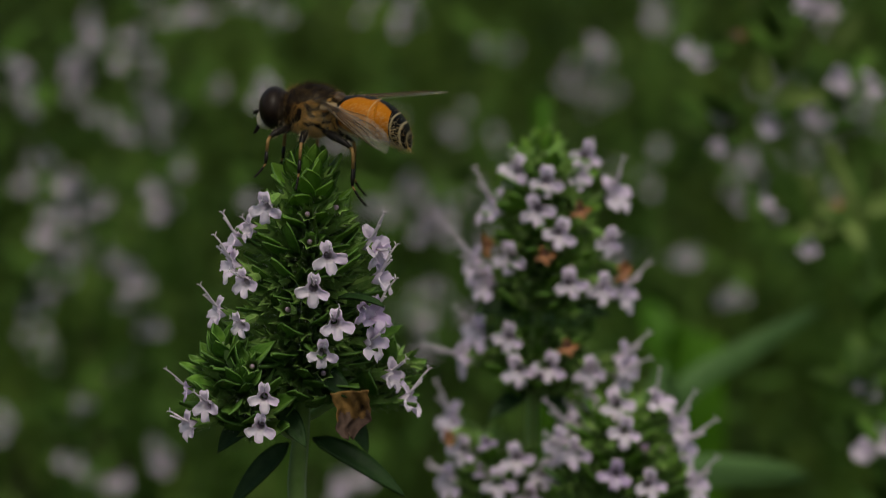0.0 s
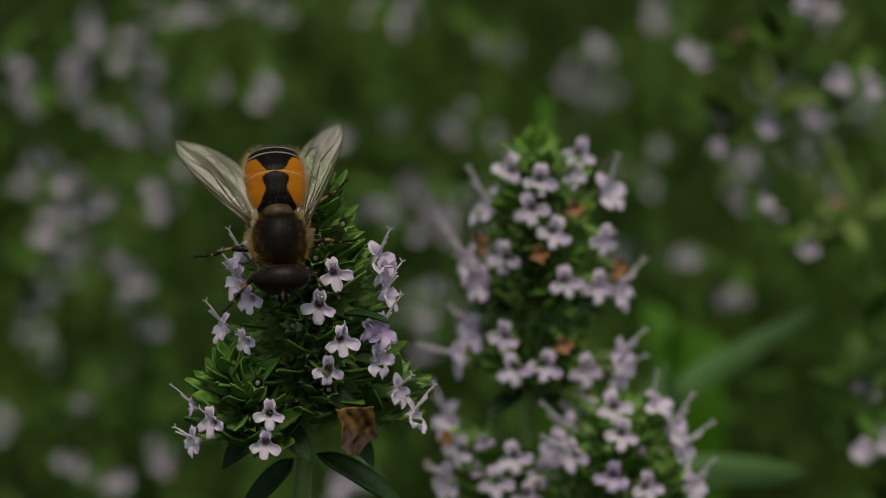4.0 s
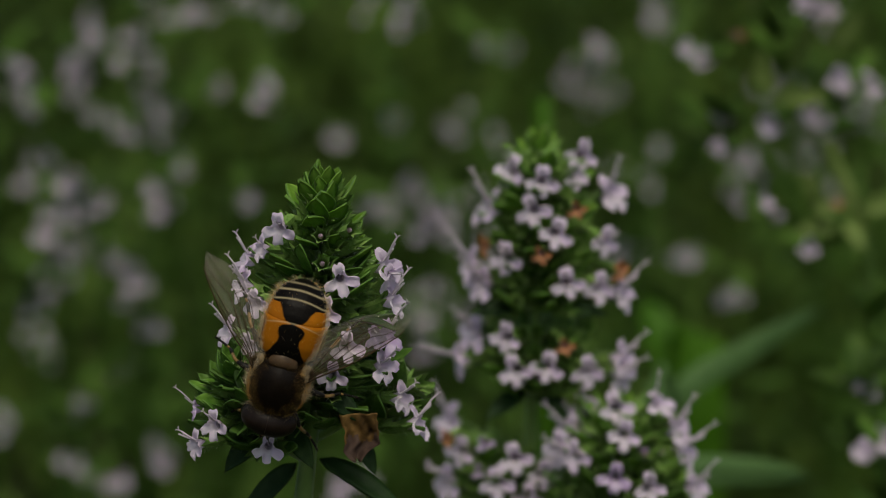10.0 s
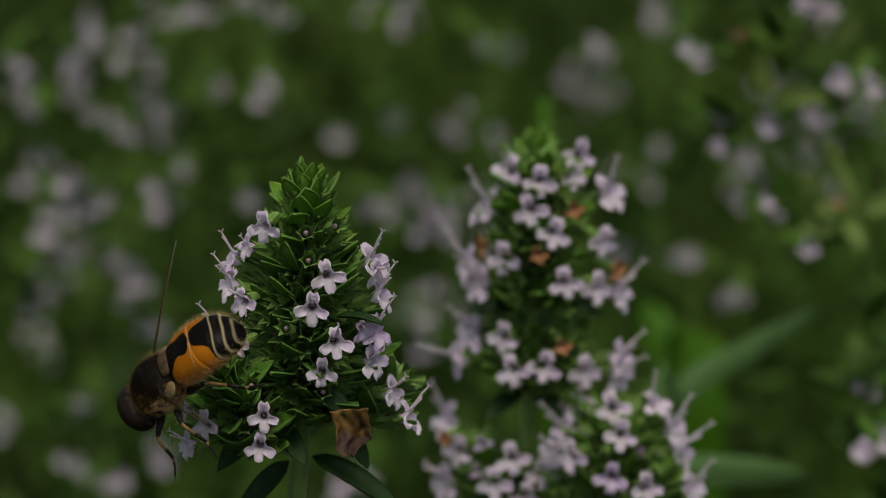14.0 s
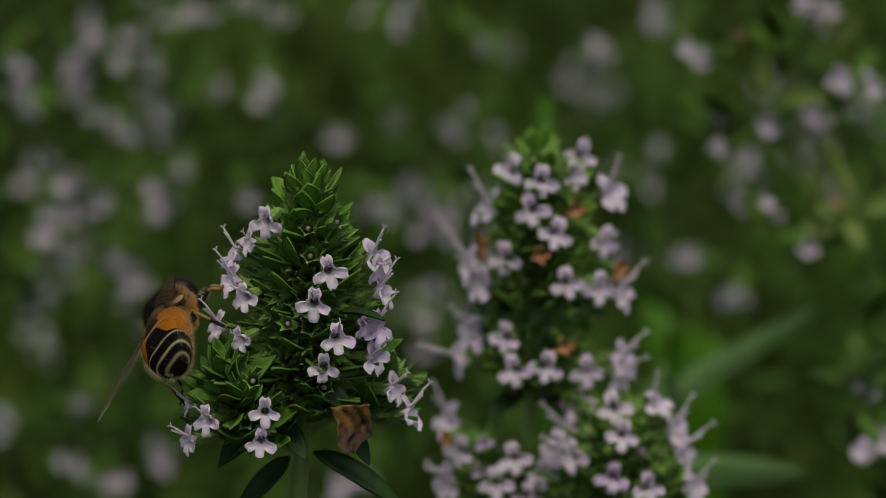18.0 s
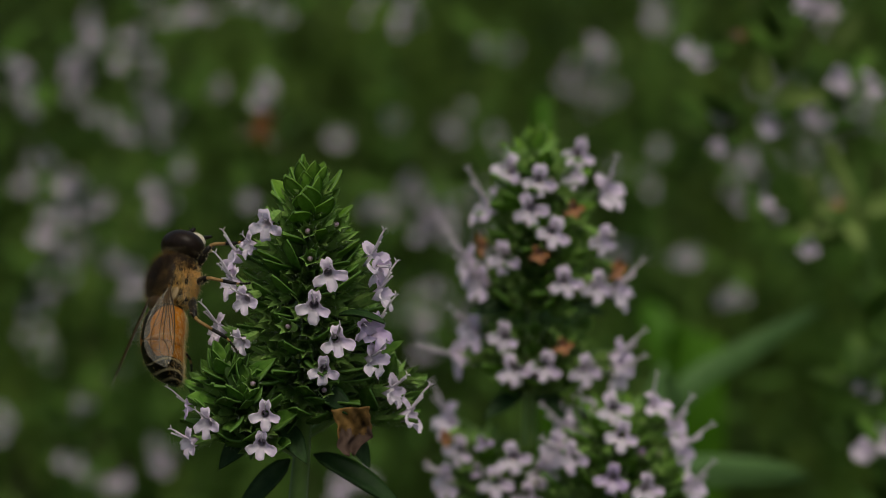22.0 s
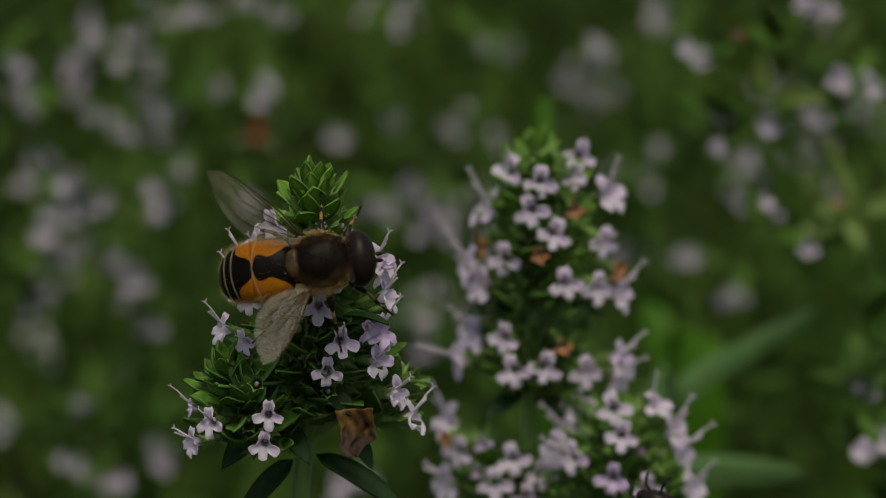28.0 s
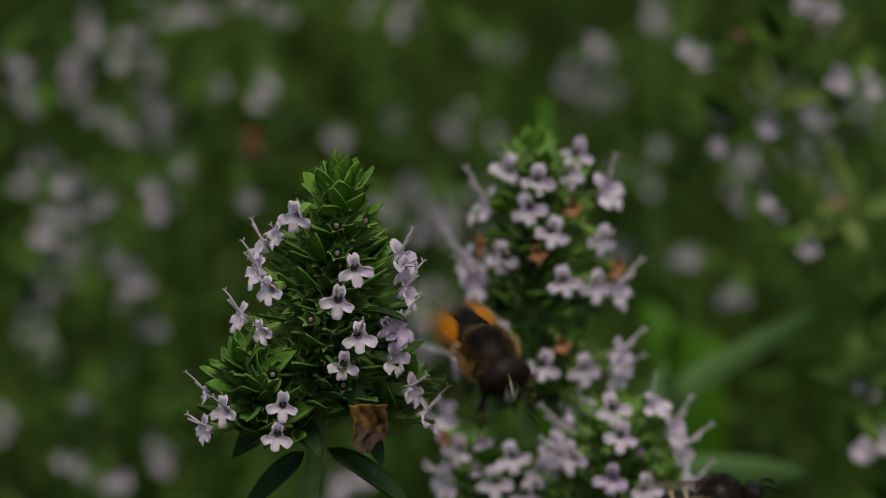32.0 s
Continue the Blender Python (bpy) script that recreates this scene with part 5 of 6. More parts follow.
def motions():
    """Everything that moves: the swaying sprigs, the hoverfly with its wings and legs, and two more insects."""
    walk(front, [
        (0.0, pose(-0.01148, -0.00065, 0.00121, -0.00, -0.02, 0.01)),
        (0.5, pose(-0.00996, -0.00107, -0.00024, -0.00, -0.47, 0.13)),
        (1.0, pose(-0.01363, -0.00092, 0.00028, -0.00, 0.99, -0.28)),
        (1.5, pose(-0.01119, -0.00088, 0.00042, -0.00, 0.13, -0.04)),
        (2.0, pose(-0.00977, -0.00102, -0.00006, -0.00, -0.45, 0.13)),
        (2.5, pose(-0.01157, -0.00097, 0.00009, -0.00, 0.27, -0.08)),
        (3.0, pose(-0.01076, -0.00110, -0.00034, -0.00, -0.01, 0.00)),
        (3.5, pose(-0.01174, -0.00098, 0.00005, -0.00, 0.17, -0.05)),
        (5.5, pose(-0.01049, -0.00103, -0.00012, -0.00, -0.13, 0.04)),
        (6.0, pose(-0.01828, -0.00097, 0.00010, -0.01, 2.31, -0.66)),
        (6.5, pose(-0.01694, -0.00112, -0.00041, -0.01, 1.80, -0.52)),
        (7.0, pose(-0.01836, -0.00104, -0.00012, -0.01, 2.26, -0.65)),
        (7.5, pose(-0.01833, -0.00108, -0.00029, -0.01, 2.29, -0.66)),
        (8.0, pose(-0.01690, -0.00106, -0.00021, -0.01, 1.83, -0.52)),
        (8.5, pose(-0.01687, -0.00099, 0.00005, -0.01, 1.78, -0.51)),
        (9.0, pose(-0.01535, -0.00103, -0.00011, -0.00, 1.27, -0.37)),
        (9.5, pose(-0.01417, -0.00099, 0.00003, -0.00, 0.93, -0.27)),
        (10.0, pose(-0.01520, -0.00108, -0.00029, -0.00, 1.32, -0.38)),
        (10.5, pose(-0.01532, -0.00100, 0.00001, -0.00, 1.31, -0.38)),
        (11.0, pose(-0.01325, -0.00104, -0.00015, -0.00, 0.66, -0.19)),
        (11.5, pose(-0.01288, -0.00103, -0.00012, -0.00, 0.56, -0.16)),
        (12.0, pose(-0.01419, -0.00105, -0.00018, -0.00, 0.97, -0.28)),
        (12.5, pose(-0.01279, -0.00106, -0.00020, -0.00, 0.51, -0.15)),
        (13.0, pose(-0.01186, -0.00102, -0.00008, -0.00, 0.27, -0.08)),
        (13.5, pose(-0.01009, -0.00106, -0.00022, -0.00, -0.35, 0.10)),
        (14.0, pose(-0.01043, -0.00104, -0.00015, -0.00, -0.35, 0.10)),
        (14.5, pose(-0.01070, -0.00099, 0.00004, -0.00, -0.17, 0.05)),
        (16.5, pose(-0.01105, -0.00105, -0.00019, -0.00, -0.11, 0.03)),
        (17.0, pose(-0.01092, -0.00093, 0.00023, -0.00, -0.19, 0.05)),
        (17.5, pose(-0.01153, -0.00102, -0.00006, -0.00, -0.01, 0.00)),
        (18.0, pose(-0.01102, -0.00095, 0.00017, -0.00, -0.14, 0.04)),
        (18.5, pose(-0.01036, -0.00099, 0.00004, -0.00, -0.32, 0.09)),
        (19.0, pose(-0.01045, -0.00096, 0.00013, -0.00, -0.31, 0.09)),
        (19.5, pose(-0.01079, -0.00093, 0.00025, -0.00, -0.22, 0.06)),
        (20.0, pose(-0.01150, -0.00100, 0.00000, 0.00, -0.00, 0.00)),
        (20.5, pose(-0.01164, -0.00096, 0.00013, -0.00, 0.10, -0.03)),
        (21.0, pose(-0.01107, -0.00102, -0.00006, -0.00, -0.05, 0.01)),
        (21.5, pose(-0.01109, -0.00099, 0.00005, -0.00, -0.13, 0.04)),
        (22.0, pose(-0.01062, -0.00100, -0.00002, -0.00, -0.26, 0.07)),
        (22.5, pose(-0.01175, -0.00097, 0.00009, -0.00, 0.13, -0.04)),
        (23.0, pose(-0.01119, -0.00095, 0.00019, -0.00, -0.05, 0.01)),
        (23.5, pose(-0.01006, -0.00099, 0.00004, -0.00, -0.44, 0.13)),
        (24.0, pose(-0.01071, -0.00093, 0.00025, -0.00, -0.28, 0.08)),
        (24.5, pose(-0.01179, -0.00104, -0.00013, -0.00, 0.22, -0.06)),
        (25.0, pose(-0.01266, -0.00101, -0.00004, -0.00, 0.47, -0.13)),
        (25.5, pose(-0.01205, -0.00103, -0.00010, -0.00, 0.17, -0.05)),
        (27.5, pose(-0.01201, -0.00109, -0.00031, -0.00, 0.35, -0.10)),
        (28.0, pose(-0.01236, -0.00102, -0.00006, -0.00, 0.35, -0.10)),
        (28.5, pose(-0.01232, -0.00113, -0.00044, -0.00, 0.46, -0.13)),
        (29.0, pose(-0.01630, -0.00099, 0.00003, -0.01, 1.75, -0.50)),
        (29.5, pose(-0.01447, -0.00105, -0.00018, -0.00, 1.06, -0.30)),
        (30.0, pose(-0.01500, -0.00092, 0.00026, -0.00, 1.22, -0.35)),
        (30.5, pose(-0.01587, -0.00096, 0.00016, -0.01, 1.65, -0.47)),
        (31.0, pose(-0.01640, -0.00097, 0.00010, -0.01, 1.79, -0.51)),
        (31.5, pose(-0.01499, -0.00094, 0.00021, -0.00, 1.32, -0.38)),
        (32.0, pose(-0.02038, -0.00078, 0.00077, -0.02, 3.13, -0.90)),
    ])
    walk(second, [
        (0.0, pose(0.00615, 0.02901, 0.00004, -0.00, 0.48, -0.14)),
        (0.5, pose(0.00711, 0.02901, 0.00004, -0.00, 0.10, -0.03)),
        (1.0, pose(0.00677, 0.02899, -0.00004, -0.00, 0.28, -0.08)),
        (1.5, pose(0.00721, 0.02905, 0.00016, -0.00, 0.09, -0.03)),
        (2.0, pose(0.00730, 0.02902, 0.00007, 0.00, -0.00, 0.00)),
        (2.5, pose(0.00658, 0.02901, 0.00005, -0.00, 0.29, -0.08)),
        (3.0, pose(0.00786, 0.02902, 0.00006, -0.00, -0.18, 0.05)),
        (3.5, pose(0.00818, 0.02905, 0.00016, -0.00, -0.28, 0.08)),
        (5.5, pose(0.00736, 0.02900, -0.00000, -0.00, 0.01, -0.00)),
        (6.0, pose(0.00730, 0.02902, 0.00007, 0.00, -0.00, 0.00)),
        (6.5, pose(0.00777, 0.02902, 0.00006, -0.00, -0.18, 0.05)),
        (7.0, pose(0.00730, 0.02902, 0.00007, 0.00, -0.00, 0.00)),
        (7.5, pose(0.00818, 0.02901, 0.00002, -0.00, -0.28, 0.08)),
        (8.0, pose(0.00736, 0.02902, 0.00007, -0.00, 0.01, -0.00)),
        (8.5, pose(0.00764, 0.02902, 0.00006, -0.00, -0.10, 0.03)),
        (9.0, pose(0.00736, 0.02902, 0.00007, -0.00, 0.01, -0.00)),
        (9.5, pose(0.00721, 0.02901, 0.00004, -0.00, 0.09, -0.03)),
        (10.0, pose(0.00743, 0.02901, 0.00002, -0.00, 0.01, -0.00)),
        (10.5, pose(0.00736, 0.02902, 0.00007, -0.00, 0.01, -0.00)),
        (11.0, pose(0.00730, 0.02902, 0.00007, 0.00, -0.00, 0.00)),
        (11.5, pose(0.00730, 0.02902, 0.00007, 0.00, -0.00, 0.00)),
        (12.0, pose(0.00798, 0.02902, 0.00007, -0.00, -0.20, 0.06)),
        (12.5, pose(0.00702, 0.02899, -0.00003, -0.00, 0.10, -0.03)),
        (13.0, pose(0.00736, 0.02900, -0.00000, -0.00, 0.01, -0.00)),
        (13.5, pose(0.00752, 0.02901, 0.00003, -0.00, -0.09, 0.02)),
        (14.0, pose(0.00721, 0.02901, 0.00005, -0.00, 0.01, -0.00)),
        (14.5, pose(0.00687, 0.02899, -0.00004, -0.00, 0.19, -0.05)),
        (16.5, pose(0.00713, 0.02900, -0.00000, -0.00, 0.01, -0.00)),
        (17.0, pose(0.00809, 0.02905, 0.00016, -0.00, -0.27, 0.08)),
        (17.5, pose(0.00809, 0.02902, 0.00007, -0.00, -0.27, 0.08)),
        (18.0, pose(0.00736, 0.02901, 0.00005, -0.00, 0.01, -0.00)),
        (18.5, pose(0.00736, 0.02900, -0.00000, -0.00, 0.01, -0.00)),
        (19.0, pose(0.00670, 0.02898, -0.00006, -0.00, 0.20, -0.06)),
        (19.5, pose(0.00730, 0.02900, 0.00000, 0.00, -0.00, 0.00)),
        (20.0, pose(0.00730, 0.02900, 0.00000, 0.00, -0.00, 0.00)),
        (20.5, pose(0.00764, 0.02901, 0.00003, -0.00, -0.10, 0.03)),
        (21.0, pose(0.00721, 0.02900, -0.00000, -0.00, 0.01, -0.00)),
        (21.5, pose(0.00745, 0.02901, 0.00003, -0.00, -0.09, 0.02)),
        (22.0, pose(0.00818, 0.02903, 0.00009, -0.00, -0.28, 0.08)),
        (22.5, pose(0.00668, 0.02897, -0.00009, -0.00, 0.20, -0.06)),
        (23.0, pose(0.00736, 0.02900, -0.00000, -0.00, 0.01, -0.00)),
        (23.5, pose(0.00752, 0.02901, 0.00003, -0.00, -0.09, 0.02)),
        (24.0, pose(0.00730, 0.02900, 0.00000, 0.00, -0.00, 0.00)),
        (24.5, pose(0.00730, 0.02899, -0.00002, 0.00, -0.00, 0.00)),
        (25.0, pose(0.00841, 0.02903, 0.00012, -0.00, -0.36, 0.10)),
        (25.5, pose(0.00721, 0.02902, 0.00007, -0.00, 0.01, -0.00)),
        (27.5, pose(0.00730, 0.02900, 0.00000, 0.00, -0.00, 0.00)),
        (28.0, pose(0.00730, 0.02900, 0.00000, 0.00, -0.00, 0.00)),
        (28.5, pose(0.00745, 0.02899, -0.00002, -0.00, -0.09, 0.02)),
        (29.0, pose(0.00730, 0.02902, 0.00007, 0.00, -0.00, 0.00)),
        (29.5, pose(0.00713, 0.02900, -0.00000, -0.00, 0.01, -0.00)),
        (30.0, pose(0.00736, 0.02902, 0.00007, -0.00, 0.01, -0.00)),
        (30.5, pose(0.00636, 0.02895, -0.00017, -0.00, 0.38, -0.11)),
        (31.0, pose(0.00743, 0.02900, -0.00000, -0.00, 0.01, -0.00)),
        (31.5, pose(0.00818, 0.02905, 0.00016, -0.00, -0.28, 0.08)),
        (32.0, pose(0.00839, 0.02904, 0.00013, -0.00, -0.38, 0.11)),
    ])
    walk(third, [
        (0.0, pose(0.01456, 0.02541, 0.00039, 0.00, -0.00, 0.00)),
        (0.5, pose(0.01444, 0.02535, 0.00018, 0.00, -0.00, 0.00)),
        (1.0, pose(0.01459, 0.02537, 0.00025, 0.00, -0.00, 0.00)),
        (1.5, pose(0.01448, 0.02541, 0.00039, 0.00, -0.00, 0.00)),
        (2.0, pose(0.01437, 0.02534, 0.00014, 0.00, -0.00, 0.00)),
        (2.5, pose(0.01448, 0.02539, 0.00032, 0.00, -0.00, 0.00)),
        (3.0, pose(0.01434, 0.02532, 0.00007, 0.00, -0.00, 0.00)),
        (3.5, pose(0.01430, 0.02536, 0.00021, 0.00, -0.00, 0.00)),
        (5.5, pose(0.01441, 0.02532, 0.00007, 0.00, -0.00, 0.00)),
        (6.0, pose(0.01434, 0.02537, 0.00025, 0.00, -0.00, 0.00)),
        (6.5, pose(0.01430, 0.02531, 0.00004, 0.00, -0.00, 0.00)),
        (7.0, pose(0.01437, 0.02536, 0.00021, 0.00, -0.00, 0.00)),
        (7.5, pose(0.01444, 0.02529, -0.00003, 0.00, -0.00, 0.00)),
        (8.0, pose(0.01441, 0.02535, 0.00018, 0.00, -0.00, 0.00)),
        (8.5, pose(0.01441, 0.02533, 0.00011, 0.00, -0.00, 0.00)),
        (9.0, pose(0.01444, 0.02535, 0.00018, 0.00, -0.00, 0.00)),
        (9.5, pose(0.01452, 0.02535, 0.00018, 0.00, -0.00, 0.00)),
        (10.0, pose(0.01452, 0.02533, 0.00011, 0.00, -0.00, 0.00)),
        (10.5, pose(0.01444, 0.02535, 0.00018, 0.00, -0.00, 0.00)),
        (11.0, pose(0.01437, 0.02533, 0.00011, 0.00, -0.00, 0.00)),
        (11.5, pose(0.01437, 0.02535, 0.00018, 0.00, -0.00, 0.00)),
        (12.0, pose(0.01437, 0.02533, 0.00011, 0.00, -0.00, 0.00)),
        (12.5, pose(0.01437, 0.02533, 0.00011, 0.00, -0.00, 0.00)),
        (13.0, pose(0.01430, 0.02534, 0.00014, 0.00, -0.00, 0.00)),
        (13.5, pose(0.01422, 0.02533, 0.00011, 0.00, -0.00, 0.00)),
        (14.0, pose(0.01422, 0.02533, 0.00011, 0.00, -0.00, 0.00)),
        (14.5, pose(0.01448, 0.02535, 0.00018, 0.00, -0.00, 0.00)),
        (16.5, pose(0.01422, 0.02530, 0.00000, 0.00, -0.00, 0.00)),
        (17.0, pose(0.01422, 0.02534, 0.00014, 0.00, -0.00, 0.00)),
        (17.5, pose(0.01422, 0.02528, -0.00007, 0.00, -0.00, 0.00)),
        (18.0, pose(0.01434, 0.02533, 0.00011, 0.00, -0.00, 0.00)),
        (18.5, pose(0.01437, 0.02530, 0.00000, 0.00, -0.00, 0.00)),
        (19.0, pose(0.01437, 0.02531, 0.00004, 0.00, -0.00, 0.00)),
        (19.5, pose(0.01430, 0.02532, 0.00007, 0.00, -0.00, 0.00)),
        (20.0, pose(0.01430, 0.02530, 0.00000, 0.00, -0.00, 0.00)),
        (20.5, pose(0.01437, 0.02531, 0.00004, 0.00, -0.00, 0.00)),
        (21.0, pose(0.01430, 0.02530, 0.00000, 0.00, -0.00, 0.00)),
        (21.5, pose(0.01422, 0.02531, 0.00004, 0.00, -0.00, 0.00)),
        (22.0, pose(0.01430, 0.02531, 0.00004, 0.00, -0.00, 0.00)),
        (22.5, pose(0.01437, 0.02530, 0.00000, 0.00, -0.00, 0.00)),
        (23.0, pose(0.01437, 0.02531, 0.00004, 0.00, -0.00, 0.00)),
        (23.5, pose(0.01430, 0.02530, 0.00000, 0.00, -0.00, 0.00)),
        (24.0, pose(0.01430, 0.02531, 0.00004, 0.00, -0.00, 0.00)),
        (24.5, pose(0.01430, 0.02530, 0.00000, 0.00, -0.00, 0.00)),
        (25.0, pose(0.01430, 0.02527, -0.00011, 0.00, -0.00, 0.00)),
        (25.5, pose(0.01422, 0.02532, 0.00007, 0.00, -0.00, 0.00)),
        (27.5, pose(0.01437, 0.02530, 0.00000, 0.00, -0.00, 0.00)),
        (28.0, pose(0.01430, 0.02531, 0.00004, 0.00, -0.00, 0.00)),
        (28.5, pose(0.01422, 0.02528, -0.00007, 0.00, -0.00, 0.00)),
        (29.0, pose(0.01437, 0.02532, 0.00007, 0.00, -0.00, 0.00)),
        (29.5, pose(0.01430, 0.02530, 0.00000, 0.00, -0.00, 0.00)),
        (30.0, pose(0.01441, 0.02533, 0.00011, 0.00, -0.00, 0.00)),
        (30.5, pose(0.01459, 0.02530, 0.00000, 0.00, -0.00, 0.00)),
        (31.0, pose(0.01448, 0.02530, 0.00000, 0.00, -0.00, 0.00)),
        (31.5, pose(0.01437, 0.02532, 0.00007, 0.00, -0.00, 0.00)),
        (32.0, pose(0.01422, 0.02530, 0.00000, 0.00, -0.00, 0.00)),
    ])
    walk(fly, [
        (0.0, pose(-0.00993, 0.00050, 0.21082, 9.5, -2.8, 172.6)),
        (0.2, pose(-0.01128, -0.00039, 0.20952, -2.9, 5.9, -179.3)),
        (0.5, pose(-0.01362, -0.00213, 0.20709, -11.4, 28.2, -148.2)),
        (1.0, pose(-0.01068, -0.00286, 0.20637, -22.6, 27.5, -149.8)),
        (1.5, pose(-0.01126, -0.00267, 0.20701, -21.5, 33.0, -149.7)),
        (2.0, pose(-0.01320, -0.00394, 0.20620, -22.0, 30.6, -142.7)),
        (2.5, pose(-0.01268, -0.00566, 0.20386, -30.0, 31.2, -143.1)),
        (3.0, pose(-0.01247, -0.00693, 0.20303, -31.3, 39.8, -135.9)),
        (3.5, pose(-0.01250, -0.00753, 0.20275, -26.5, 55.4, -117.9)),
        (5.5, pose(-0.00863, -0.00792, 0.20323, 50.2, 37.0, -31.8)),
        (6.0, pose(-0.00765, -0.00858, 0.20093, 55.7, 41.8, -28.0)),
        (7.0, pose(-0.00786, -0.00906, 0.19744, 70.2, 54.0, -10.7)),
        (8.0, pose(-0.00850, -0.00959, 0.19557, 102.5, 69.9, 18.9)),
        (9.0, pose(-0.00944, -0.00964, 0.19541, 139.4, 86.1, 50.2)),
        (10.0, pose(-0.01225, -0.01046, 0.19256, -78.5, 75.0, -172.5)),
        (11.0, pose(-0.01280, -0.01090, 0.19100, -79.3, 74.5, -173.2)),
        (12.0, pose(-0.01329, -0.01099, 0.19069, -82.4, 72.7, -177.2)),
        (12.5, pose(-0.01668, -0.01042, 0.19270, -52.6, 43.8, -177.5)),
        (13.0, pose(-0.01750, -0.01051, 0.19238, -48.6, 46.5, 174.0)),
        (13.5, pose(-0.01797, -0.01052, 0.19233, -51.8, 49.6, 169.7)),
        (14.0, pose(-0.02113, -0.00948, 0.19217, -48.1, 45.8, 155.5)),
        (14.5, pose(-0.02109, -0.00870, 0.19129, -48.5, 45.4, 156.5)),
        (16.5, pose(-0.02137, -0.00290, 0.19351, -47.2, 20.6, 110.3)),
        (17.0, pose(-0.02220, -0.00200, 0.19302, -49.6, 23.5, 109.1)),
        (17.5, pose(-0.02252, -0.00186, 0.19352, -53.9, 17.9, 106.3)),
        (18.0, pose(-0.02086, -0.00141, 0.19508, -55.5, -5.4, 88.1)),
        (18.5, pose(-0.02049, -0.00144, 0.19497, -49.9, -10.1, 86.2)),
        (19.0, pose(-0.02077, -0.00158, 0.19449, -61.8, -8.0, 90.3)),
        (20.0, pose(-0.02103, -0.00150, 0.19476, -59.7, -26.7, 82.2)),
        (20.5, pose(-0.02106, -0.00135, 0.19711, -52.5, -50.5, 71.0)),
        (21.0, pose(-0.01977, -0.00187, 0.19711, -40.9, -55.2, 60.2)),
        (22.0, pose(-0.02057, -0.00166, 0.19786, -45.6, -56.1, 68.5)),
        (23.0, pose(-0.01995, -0.00128, 0.19915, -41.5, -55.6, 61.6)),
        (24.0, pose(-0.01983, -0.00158, 0.19993, -32.7, -58.2, 59.1)),
        (24.5, pose(-0.01837, -0.00231, 0.20102, -6.1, -61.3, 39.0)),
        (25.0, pose(-0.01641, -0.00372, 0.20155, 14.1, -59.1, 29.0)),
        (25.5, pose(-0.01616, -0.00462, 0.20203, 22.8, -60.2, 25.1)),
        (27.5, pose(-0.00974, -0.00847, 0.20129, 62.4, -12.4, -3.7)),
        (28.0, pose(-0.00900, -0.00894, 0.20147, 63.6, -7.0, 2.2)),
        (28.5, pose(-0.00536, -0.00770, 0.20218, 61.0, -8.9, 28.4)),
        (29.0, pose(-0.00291, -0.00562, 0.20176, 68.5, 5.4, 37.1)),
        (29.5, pose(-0.00035, -0.00327, 0.19984, 69.0, 34.5, 61.6)),
        (30.0, pose(0.00024, -0.00136, 0.20010, 51.6, 31.8, 66.9)),
        (30.5, pose(0.00051, -0.00141, 0.19966, 55.6, 34.3, 67.0)),
        (31.0, pose(0.00101, -0.00152, 0.19867, 42.2, 33.4, 59.0)),
        (31.2, pose(0.00125, -0.00306, 0.19477, 78.7, 58.1, 70.6)),
        (31.5, pose(0.00006, -0.00417, 0.19270, 90.5, 69.1, 74.0)),
        (31.8, pose(0.00108, -0.00432, 0.19220, 61.8, 68.6, 44.7)),
        (31.9, pose(0.00169, -0.00482, 0.19225, 78.4, 66.6, 48.0)),
        (32.0, pose(0.00344, -0.00608, 0.19329, 14.7, 16.0, -64.8)),
    ])
